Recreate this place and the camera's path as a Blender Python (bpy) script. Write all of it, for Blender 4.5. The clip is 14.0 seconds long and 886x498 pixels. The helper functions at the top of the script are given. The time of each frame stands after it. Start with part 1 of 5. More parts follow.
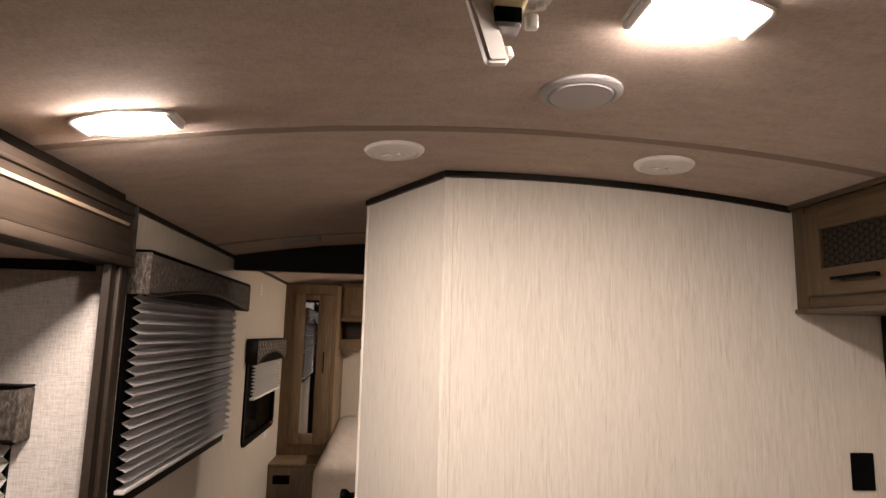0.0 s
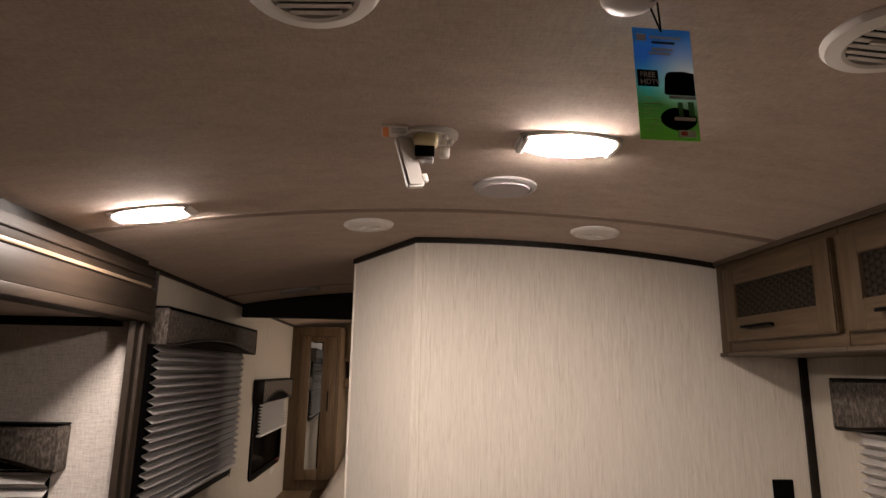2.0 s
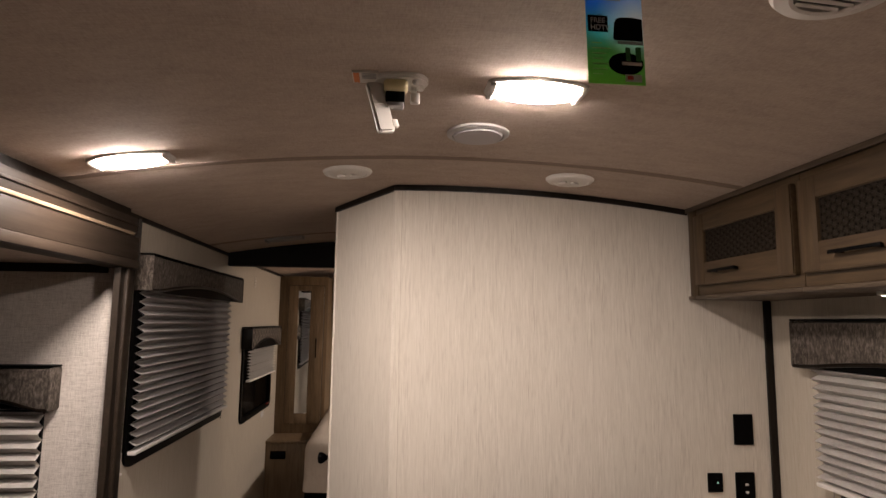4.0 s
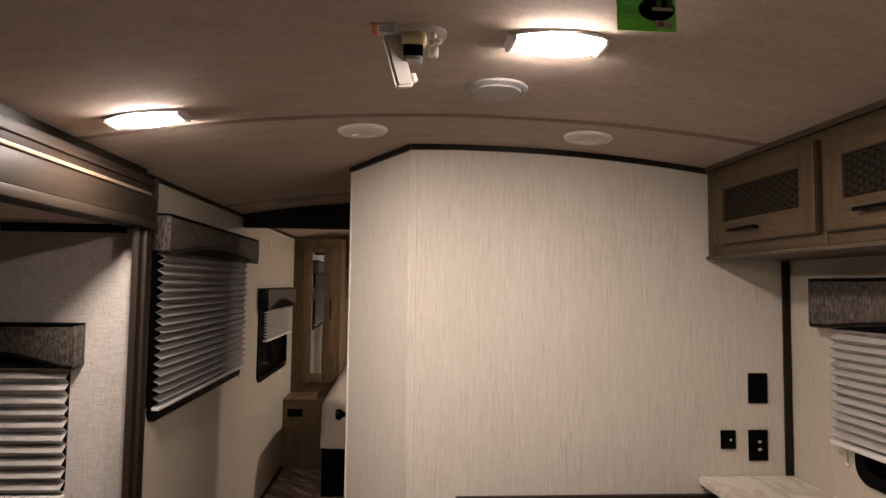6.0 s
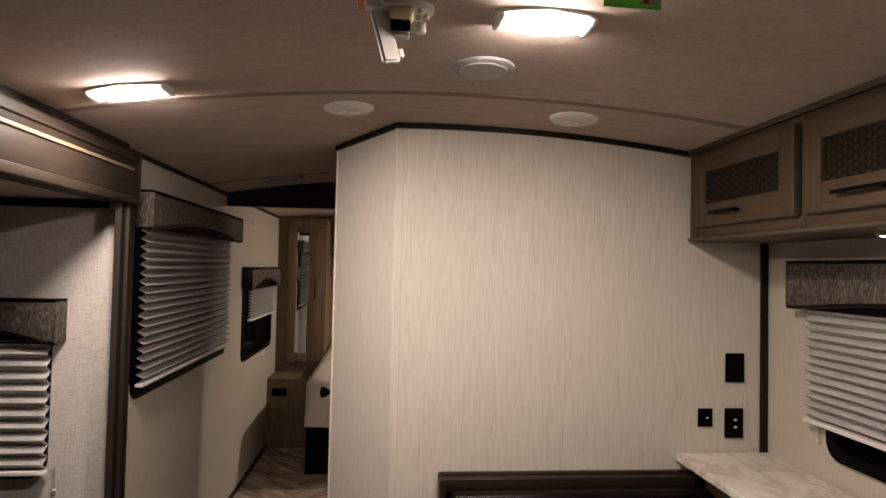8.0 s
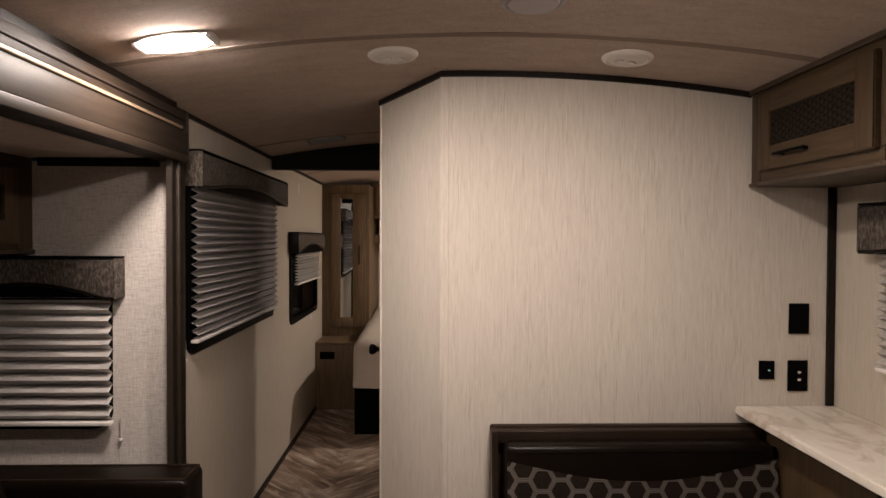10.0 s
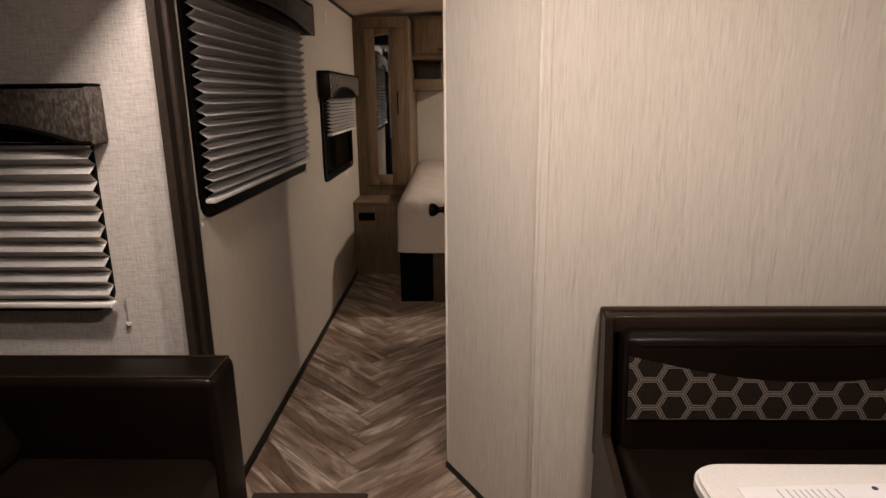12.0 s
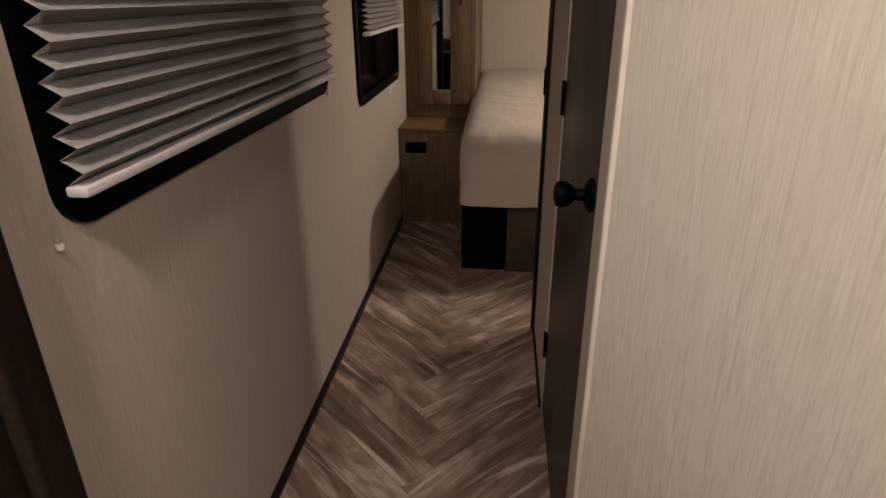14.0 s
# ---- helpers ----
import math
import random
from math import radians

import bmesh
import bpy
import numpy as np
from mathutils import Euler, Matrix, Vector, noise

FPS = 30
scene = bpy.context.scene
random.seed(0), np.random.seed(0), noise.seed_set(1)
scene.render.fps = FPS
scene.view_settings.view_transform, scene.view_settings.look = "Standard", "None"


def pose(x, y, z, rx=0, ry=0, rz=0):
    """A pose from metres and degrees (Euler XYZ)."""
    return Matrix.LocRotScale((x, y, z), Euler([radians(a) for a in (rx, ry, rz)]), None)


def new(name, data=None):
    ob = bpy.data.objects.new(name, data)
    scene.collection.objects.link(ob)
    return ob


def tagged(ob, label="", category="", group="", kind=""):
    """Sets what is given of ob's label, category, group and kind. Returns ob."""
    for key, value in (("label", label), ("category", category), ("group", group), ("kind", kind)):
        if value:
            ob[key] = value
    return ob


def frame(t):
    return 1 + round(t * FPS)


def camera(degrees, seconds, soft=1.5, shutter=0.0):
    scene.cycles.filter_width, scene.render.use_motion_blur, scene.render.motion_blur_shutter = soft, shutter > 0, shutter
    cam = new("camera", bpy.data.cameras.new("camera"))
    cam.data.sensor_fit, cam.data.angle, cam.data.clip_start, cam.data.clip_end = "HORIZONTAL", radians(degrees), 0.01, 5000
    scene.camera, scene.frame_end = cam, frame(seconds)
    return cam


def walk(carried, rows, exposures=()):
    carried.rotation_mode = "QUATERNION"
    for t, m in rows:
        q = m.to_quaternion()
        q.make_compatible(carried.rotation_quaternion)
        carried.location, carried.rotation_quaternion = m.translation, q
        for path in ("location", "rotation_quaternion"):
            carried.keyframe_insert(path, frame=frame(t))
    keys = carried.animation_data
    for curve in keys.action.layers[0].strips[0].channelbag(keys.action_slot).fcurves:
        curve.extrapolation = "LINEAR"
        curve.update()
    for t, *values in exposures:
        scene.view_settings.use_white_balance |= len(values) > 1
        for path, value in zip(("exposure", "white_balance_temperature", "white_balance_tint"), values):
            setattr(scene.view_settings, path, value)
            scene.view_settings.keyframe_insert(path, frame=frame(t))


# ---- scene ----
cam = camera(73.7, 14.0)
METRES, EYE, TILT, LEAN, TURN = 2.49, 1.545, 0.0, 0.0, -5.2
ROWS = [
    (0.0, 0.0, 0.0, 0.0, -0.2, 8.25, -1.38),
    (0.5, 0.0245, -0.0601, 0.017, -0.05, 12.44, -0.3),
    (1.0, 0.0539, -0.1106, 0.0209, 1.81, 15.61, -0.72),
    (1.5, 0.0608, -0.1265, 0.0153, 1.79, 14.16, -0.88),
    (2.0, 0.0618, -0.1329, 0.01, 1.25, 11.64, -0.94),
    (2.5, 0.0595, -0.1235, 0.0048, 1.31, 9.11, -1.22),
    (3.0, 0.0573, -0.1063, 0.0035, -0.14, 9.1, -1.2),
    (3.5, 0.0722, -0.1282, -0.0005, 0.75, 10.26, -0.43),
    (4.0, 0.0786, -0.1509, -0.0004, 0.31, 7.01, -0.69),
    (6.5, 0.0715, -0.1486, -0.0066, 1.65, 3.43, -0.82),
    (7.0, 0.0742, -0.1511, -0.0072, 1.36, 3.62, -1.29),
    (7.5, 0.0734, -0.1524, -0.0093, -0.06, 2.64, -1.22),
    (10.0, 0.0601, -0.1379, -0.0391, 3.8, -0.99, -0.2),
    (10.5, 0.0379, -0.1162, -0.0665, 7.47, -8.01, 0.51),
    (11.0, 0.0101, -0.0603, -0.0659, 9.99, -9.64, 0.68),
    (11.5, -0.0157, 0.0019, -0.0652, 7.06, -10.01, 0.57),
    (12.0, -0.0279, 0.0853, -0.0814, 6.41, -14.46, 0.54),
    (12.5, -0.0328, 0.195, -0.0791, 9.16, -15.3, 1.01),
    (13.0, -0.059, 0.2859, -0.0892, 9.41, -16.75, 0.01),
    (13.5, -0.1114, 0.3999, -0.094, 7.23, -20.41, -0.59),
    (14.0, -0.1465, 0.5104, -0.1075, 10.75, -23.38, 0.32),
]
walk(cam, [(t, pose(0, 0, EYE, TILT, LEAN, TURN) @ pose(METRES * x, METRES * y, METRES * z, 90 + pitch, roll, yaw)) for t, x, y, z, yaw, pitch, roll in ROWS],
     [(0.0, 0.40), (0.5, 0.28), (1.0, 0.08), (1.5, -0.04), (4.0, -0.04), (10.0, -0.05), (11.5, -0.04), (12.0, 0.0), (12.5, 0.22), (13.0, 0.20), (13.5, 0.05), (14.0, 0.0)])

# ---- world and lights ----
world = bpy.data.worlds.new("night")
world.use_nodes = True
world.node_tree.nodes["Background"].inputs[0].default_value = (0.004, 0.005, 0.008, 1)
world.node_tree.nodes["Background"].inputs[1].default_value = 0.3
scene.world = world
LAMP = 388.0
PUCK = 60.0


# ---- materials ----
def mat(name, base=(0.5, 0.5, 0.5), rough=0.6, metal=0.0, spec=0.5):
    m = bpy.data.materials.new(name)
    m.use_nodes = True
    n = m.node_tree.nodes
    b = n["Principled BSDF"]
    b.inputs["Base Color"].default_value = (*base, 1)
    b.inputs["Roughness"].default_value = rough
    b.inputs["Metallic"].default_value = metal
    b.inputs["Specular IOR Level"].default_value = spec
    return m


class Nodes:
    """Short calls for building a node tree."""

    def __init__(self, m):
        self.m, self.t = m, m.node_tree
        self.b = self.t.nodes["Principled BSDF"]

    def add(self, kind, **settings):
        n = self.t.nodes.new(kind)
        for key, value in settings.items():
            if key in n.inputs:
                n.inputs[key].default_value = value
        return n

    def link(self, a, b):
        self.t.links.new(a, b)

    def coords(self, scale=(1, 1, 1), turn=(0, 0, 0), which="Object"):
        c = self.add("ShaderNodeTexCoord")
        mp = self.add("ShaderNodeMapping", Scale=scale, Rotation=turn)
        self.link(c.outputs[which], mp.inputs["Vector"])
        return mp.outputs["Vector"]

    def noise(self, vec, scale, detail=4.0, rough=0.55, distort=0.0):
        n = self.add("ShaderNodeTexNoise", Scale=scale, Detail=detail, Roughness=rough, Distortion=distort)
        self.link(vec, n.inputs["Vector"])
        return n.outputs["Fac"]

    def ramp(self, fac, stops):
        n = self.t.nodes.new("ShaderNodeValToRGB")
        e = n.color_ramp.elements
        while len(e) < len(stops):
            e.new(0.5)
        for el, (p, c) in zip(e, stops):
            el.position, el.color = p, (*c, 1)
        self.link(fac, n.inputs["Fac"])
        return n.outputs["Color"]

    def mix(self, a, b, fac, mode="MIX"):
        n = self.t.nodes.new("ShaderNodeMix")
        n.data_type, n.blend_type = "RGBA", mode
        for sock, value in ((n.inputs[0], fac), (n.inputs[6], a), (n.inputs[7], b)):
            if isinstance(value, (int, float)):
                sock.default_value = value
            elif isinstance(value, tuple):
                sock.default_value = (*value, 1)
            else:
                self.link(value, sock)
        return n.outputs[2]

    def math(self, op, a, b=0.0):
        n = self.t.nodes.new("ShaderNodeMath")
        n.operation = op
        for sock, value in zip(n.inputs, (a, b)):
            if isinstance(value, (int, float)):
                sock.default_value = value
            else:
                self.link(value, sock)
        return n.outputs[0]

    def colour(self, c):
        self.link(c, self.b.inputs["Base Color"])

    def rough(self, fac, low, high):
        n = self.add("ShaderNodeMapRange")
        self.link(fac, n.inputs[0])
        n.inputs[3].default_value, n.inputs[4].default_value = low, high
        self.link(n.outputs[0], self.b.inputs["Roughness"])

    def bump(self, fac, strength=0.2, distance=0.002):
        n = self.add("ShaderNodeBump", Strength=strength, Distance=distance)
        self.link(fac, n.inputs["Height"])
        self.link(n.outputs[0], self.b.inputs["Normal"])


def streaked(name, low, mid, high, scale, turn=(0, 0, 0), rough=0.7, bump=0.12, spec=0.3):
    """Printed paper or board with fine streaks, long along the axis of small scale."""
    m = mat(name, mid, rough, spec=spec)
    k = Nodes(m)

    def dashes(width, length):
        # straight printed dashes: narrow columns, each with its own run of light and dark
        sep = k.add("ShaderNodeSeparateXYZ")
        k.link(k.coords((1, 1, 1), turn), sep.inputs[0])
        join = k.add("ShaderNodeCombineXYZ")
        for axis in ("X", "Y"):
            k.link(k.math("MULTIPLY", k.math("FLOOR", k.math("DIVIDE", sep.outputs[axis], width)), 0.737), join.inputs[axis])
        k.link(k.math("DIVIDE", sep.outputs["Z"], length), join.inputs["Z"])
        return k.noise(join.outputs[0], 1.0, 2.0, 0.6)

    fine = k.math("ADD", k.math("MULTIPLY", dashes(0.75 / scale[0], 0.9 / scale[2]), 0.42), k.math("MULTIPLY", dashes(1.7 / scale[0], 1.3 / scale[2]), 0.30))
    fine = k.math("ADD", fine, k.math("MULTIPLY", k.noise(k.coords(scale, turn), 1.0, 3.0, 0.6), 0.28))
    broad = k.noise(k.coords((scale[0] * 0.12, scale[1] * 0.12, scale[2] * 0.3), turn), 1.0, 3.0)
    c = k.ramp(fine, [(0.30, low), (0.5, mid), (0.68, high)])
    c = k.mix(c, mid, k.ramp(broad, [(0.35, (0, 0, 0)), (0.7, (0.75, 0.75, 0.75))]))
    k.colour(c)
    k.rough(fine, rough + 0.08, rough - 0.1)
    k.bump(fine, bump, 0.001)
    return m


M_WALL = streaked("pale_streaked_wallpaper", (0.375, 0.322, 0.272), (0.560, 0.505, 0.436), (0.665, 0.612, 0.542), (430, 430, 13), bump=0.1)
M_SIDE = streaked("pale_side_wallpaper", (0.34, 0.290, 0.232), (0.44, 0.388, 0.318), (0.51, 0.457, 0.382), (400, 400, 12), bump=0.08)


def linen(name, low, mid, high):
    m = mat(name, mid, 0.8, spec=0.2)
    k = Nodes(m)
    a = k.noise(k.coords((420, 420, 30)), 1.0, 4.0, 0.7)
    b = k.noise(k.coords((30, 30, 420)), 1.0, 4.0, 0.7)
    f = k.math("MULTIPLY", k.math("ADD", a, b), 0.5)
    k.colour(k.ramp(f, [(0.36, low), (0.5, mid), (0.62, high)]))
    k.bump(f, 0.25, 0.001)
    return m


M_LINEN = linen("woven_linen_wallpaper", (0.365, 0.320, 0.288), (0.545, 0.495, 0.450), (0.665, 0.61, 0.56))


def ceiling_cloth():
    m = mat("ceiling_fabric_board", (0.28, 0.24, 0.21), 0.9, spec=0.1)
    k = Nodes(m)
    a = k.noise(k.coords((38, 300, 300)), 1.0, 4.0, 0.7)
    b = k.noise(k.coords((300, 60, 300)), 1.0, 3.0, 0.7)
    c = k.noise(k.coords((9, 22, 20)), 1.0, 3.0)
    f = k.math("ADD", k.math("MULTIPLY", k.math("ADD", a, b), 0.38), k.math("MULTIPLY", c, 0.24))
    k.colour(k.ramp(f, [(0.35, (0.342, 0.274, 0.230)), (0.5, (0.440, 0.358, 0.302)), (0.64, (0.515, 0.424, 0.362))]))
    k.bump(f, 0.12, 0.001)
    return m


M_CEIL = ceiling_cloth()


def wood(name, low, mid, high, scale, rough=0.5, spec=0.35):
    m = mat(name, mid, rough, spec=spec)
    k = Nodes(m)
    g = k.noise(k.coords(scale), 1.0, 6.0, 0.65, 0.35)
    w = k.noise(k.coords(tuple(s * 0.18 for s in scale)), 1.0, 3.0, 0.5, 0.6)
    c = k.ramp(g, [(0.30, low), (0.52, mid), (0.72, high)])
    k.colour(k.mix(c, low, k.ramp(w, [(0.42, (0, 0, 0)), (0.75, (0.55, 0.55, 0.55))])))
    k.rough(g, rough + 0.1, rough - 0.08)
    k.bump(g, 0.1, 0.001)
    return m


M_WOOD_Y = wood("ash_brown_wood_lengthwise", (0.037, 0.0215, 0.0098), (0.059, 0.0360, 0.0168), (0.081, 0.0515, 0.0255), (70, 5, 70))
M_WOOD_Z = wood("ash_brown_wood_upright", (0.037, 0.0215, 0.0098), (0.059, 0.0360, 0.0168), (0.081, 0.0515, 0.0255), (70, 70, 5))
# brighter copy of the same wood: bedroom light is put into its colour
M_WOOD_LIT = wood("ash_brown_bedroom_wood", (0.098, 0.062, 0.033), (0.148, 0.098, 0.055), (0.195, 0.135, 0.080), (60, 60, 5))
M_DARK = wood("dark_brown_trim", (0.0055, 0.0036, 0.0025), (0.010, 0.0068, 0.0046), (0.017, 0.0117, 0.008), (60, 60, 6), 0.45, 0.22)
M_BRONZE = wood("bronze_brown_fascia", (0.015, 0.0100, 0.0066), (0.022, 0.0150, 0.0102), (0.030, 0.0210, 0.0145), (70, 4, 70), 0.52, 0.16)
M_GOLD = mat("brass_coloured_bead", (0.22, 0.16, 0.105), 0.45, 0.3, spec=0.3)
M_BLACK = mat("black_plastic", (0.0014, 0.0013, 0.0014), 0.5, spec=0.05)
M_DOOR = wood("dark_brown_door_skin", (0.018, 0.013, 0.010), (0.030, 0.022, 0.017), (0.043, 0.033, 0.026), (80, 80, 5), 0.4, 0.4)
M_WHITE = mat("white_plastic", (0.66, 0.62, 0.58), 0.4)
M_OFFWHITE = mat("off_white_plastic", (0.30, 0.28, 0.27), 0.5)
M_CREAM = mat("yellowed_plastic", (0.62, 0.52, 0.30), 0.4)
M_COVER = mat("lilac_grey_plastic", (0.40, 0.37, 0.38), 0.55)
M_GREYP = mat("grey_plastic", (0.27, 0.26, 0.26), 0.55)
M_GLASS = mat("night_window_glass", (0.0008, 0.0008, 0.001), 0.06, spec=0.012)
M_MIRROR = mat("mirror", (0.82, 0.83, 0.82), 0.02, 1.0)
M_REDLATCH = mat("red_plastic", (0.30, 0.02, 0.012), 0.4)
M_STEEL = mat("brushed_steel", (0.55, 0.53, 0.5), 0.3, 1.0)


def leather(name, base):
    m = mat(name, base, 0.40, spec=0.13)
    k = Nodes(m)
    v = k.add("ShaderNodeTexVoronoi", Scale=420.0)
    k.link(k.coords(), v.inputs["Vector"])
    n = k.noise(k.coords(), 6.0, 4.0)
    hi = tuple(c * 1.5 for c in base)
    k.colour(k.ramp(n, [(0.35, base), (0.75, hi)]))
    k.rough(n, 0.26, 0.40)
    k.bump(k.math("ADD", v.outputs["Distance"], k.math("MULTIPLY", n, 1.5)), 0.18, 0.001)
    return m


M_LEATHER = leather("dark_brown_leatherette", (0.0044, 0.0027, 0.0018))
M_PIPING = leather("brown_vinyl_shell", (0.0175, 0.0112, 0.0076))


def mottled(name, low, mid, high, sx, sz):
    m = mat(name, mid, 0.85, spec=0.2)
    k = Nodes(m)
    n = k.noise(k.coords((sx, sx, sz)), 1.0, 5.0, 0.7, 0.4)
    k.colour(k.ramp(n, [(0.34, low), (0.5, mid), (0.66, high)]))
    k.bump(n, 0.3, 0.002)
    return m


M_VALANCE = mottled("mottled_taupe_fabric", (0.028, 0.0225, 0.018), (0.070, 0.057, 0.047), (0.155, 0.131, 0.112), 120, 50)
def wrinkled(m):
    k = Nodes(m)
    w = k.noise(k.coords((9, 6, 7)), 1.0, 3.0, 0.5, 0.8)
    f = k.noise(k.coords((420, 420, 420)), 1.0, 2.0)
    k.bump(k.math("ADD", k.math("MULTIPLY", w, 8.0), k.math("MULTIPLY", f, 0.4)), 0.45, 0.004)
    return m


M_SHEET = mottled("white_bed_cover", (0.43, 0.375, 0.32), (0.475, 0.415, 0.355), (0.52, 0.46, 0.395), 240, 240)
wrinkled(M_SHEET)


def blind_fabric():
    m = mat("pleated_shade_fabric", (0.66, 0.62, 0.58), 0.8, spec=0.2)
    k = Nodes(m)
    n = k.noise(k.coords((60, 60, 500)), 1.0, 4.0)
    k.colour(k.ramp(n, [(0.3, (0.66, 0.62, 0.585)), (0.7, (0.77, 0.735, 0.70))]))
    k.bump(n, 0.08, 0.001)
    return m


M_BLIND = blind_fabric()
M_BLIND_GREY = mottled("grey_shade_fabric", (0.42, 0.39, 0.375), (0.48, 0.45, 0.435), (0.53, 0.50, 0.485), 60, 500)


HX, HZ = 0.561, 0.611


def hex_fabric(name, axis, size=0.043, at_u=0.0, at_v=0.0):
    """Dark woven cloth with a light net of hexagons, on a face that runs along the axis and up."""
    m = mat(name, (0.05, 0.04, 0.033), 0.8, spec=0.2)
    k = Nodes(m)
    sep = k.add("ShaderNodeSeparateXYZ")
    k.link(k.coords(), sep.inputs[0])
    u, v = sep.outputs[axis], sep.outputs["Z"]
    # flat-topped hexagons of centre-to-centre width 1.5 size across and sqrt(3) size up
    wide, tall = 3.0 * size, math.sqrt(3) * size

    def centre(du, dv):
        a = k.math("SUBTRACT", k.math("MULTIPLY", k.math("FRACT", k.math("ADD", k.math("DIVIDE", u, wide), du)), wide), wide / 2)
        b = k.math("SUBTRACT", k.math("MULTIPLY", k.math("FRACT", k.math("ADD", k.math("DIVIDE", v, tall), dv)), tall), tall / 2)
        a, b = k.math("ABSOLUTE", a), k.math("ABSOLUTE", b)
        slant = k.math("ADD", k.math("MULTIPLY", a, math.sqrt(3) / 2), k.math("MULTIPLY", b, 0.5))
        return k.math("MAXIMUM", slant, b)

    fu, fv = 0.5 - at_u / wide, 0.5 - at_v / tall
    d = k.math("MINIMUM", centre(fu, fv), centre(fu + 0.5, fv + 0.5))
    edge = tall / 2
    line = k.ramp(k.math("DIVIDE", d, edge), [(0.80, (0, 0, 0)), (0.815, (1, 1, 1)), (0.86, (1, 1, 1)), (0.875, (0.22, 0.22, 0.22)), (0.95, (0.22, 0.22, 0.22)), (0.965, (0.95, 0.95, 0.95))])
    n = k.noise(k.coords((300, 300, 300)), 1.0, 3.0)
    dark = k.ramp(n, [(0.3, (0.015, 0.0098, 0.0072)), (0.7, (0.042, 0.028, 0.0205))])
    light = k.ramp(n, [(0.3, (0.26, 0.225, 0.19)), (0.7, (0.38, 0.335, 0.29))])
    k.colour(k.mix(dark, light, line))
    k.bump(k.math("ADD", n, line), 0.25, 0.001)
    return m


M_HEX = hex_fabric("hexagon_cloth", "X", 0.0418, HX, HZ)
M_HEX_SMALL = hex_fabric("small_hexagon_cloth", "Y", 0.030)


def lattice(name):
    """Black woven cane mesh of the cabinet doors."""
    m = mat(name, (0.02, 0.016, 0.013), 0.6, spec=0.06)
    k = Nodes(m)
    n = k.noise(k.coords(), 40.0, 2.0)
    k.colour(k.ramp(n, [(0.3, (0.0016, 0.0012, 0.001)), (0.7, (0.003, 0.0023, 0.0018))]))
    return m


M_LATTICE_BACK = lattice("dark_cane_backing")
M_CANE = mat("dark_bronze_cane", (0.021, 0.0152, 0.0098), 0.5, spec=0.2)


def plank_mat():
    m = mat("grey_brown_oak_plank", (0.2, 0.15, 0.11), 0.42, spec=0.4)
    k = Nodes(m)
    info = k.add("ShaderNodeObjectInfo")
    c = k.add("ShaderNodeTexCoord")
    off = k.add("ShaderNodeVectorMath")
    off.operation = "MULTIPLY_ADD"
    k.link(info.outputs["Random"], off.inputs[0])
    off.inputs[1].default_value = (31, 17, 7)
    k.link(c.outputs["Object"], off.inputs[2])

    def grain(scale, detail, distort):
        mp = k.add("ShaderNodeMapping", Scale=scale)
        k.link(off.outputs[0], mp.inputs["Vector"])
        return k.noise(mp.outputs["Vector"], 1.0, detail, 0.65, distort)

    g = k.math("ADD", k.math("MULTIPLY", grain((2.2, 11.0, 10.0), 5.0, 1.3), 0.86), k.math("MULTIPLY", grain((5.0, 70.0, 10.0), 4.0, 0.5), 0.14))
    b = grain((1.6, 13.0, 5.0), 3.0, 1.2)
    knots = grain((5.0, 9.0, 5.0), 4.0, 1.6)
    col = k.ramp(g, [(0.34, (0.090, 0.060, 0.043)), (0.50, (0.225, 0.165, 0.127)), (0.64, (0.43, 0.35, 0.285))])
    tone = k.ramp(info.outputs["Random"], [(0.0, (0.60, 0.53, 0.49)), (0.3, (0.80, 0.755, 0.72)), (0.6, (0.95, 0.94, 0.92)), (1.0, (1.1, 1.1, 1.08))])
    col = k.mix(col, tone, 1.0, "MULTIPLY")
    col = k.mix(col, (0.56, 0.47, 0.385), k.ramp(b, [(0.54, (0, 0, 0)), (0.68, (0.8, 0.8, 0.8))]))
    col = k.mix(col, (0.075, 0.045, 0.032), k.ramp(knots, [(0.64, (0, 0, 0)), (0.76, (0.6, 0.6, 0.6))]))
    k.colour(col)
    k.rough(g, 0.5, 0.36)
    k.bump(g, 0.08, 0.001)
    return m


M_PLANK = plank_mat()
M_SUBFLOOR = mat("dark_floor_joint", (0.045, 0.034, 0.026), 0.7)


def marble():
    m = mat("cream_marble_laminate", (0.6, 0.55, 0.48), 0.28, spec=0.5)
    k = Nodes(m)
    v = k.coords((1.0, 0.45, 1.0), (0, 0, radians(24)))
    n = k.noise(v, 6.5, 7.0, 0.6, 1.4)
    w = k.noise(v, 17.0, 6.0, 0.6, 0.8)
    c = k.ramp(n, [(0.36, (0.60, 0.55, 0.48)), (0.48, (0.66, 0.61, 0.54)), (0.56, (0.44, 0.37, 0.29)), (0.62, (0.62, 0.56, 0.49))])
    k.colour(k.mix(c, (0.50, 0.43, 0.35), k.ramp(w, [(0.5, (0, 0, 0)), (0.72, (0.5, 0.5, 0.5))])))
    return m


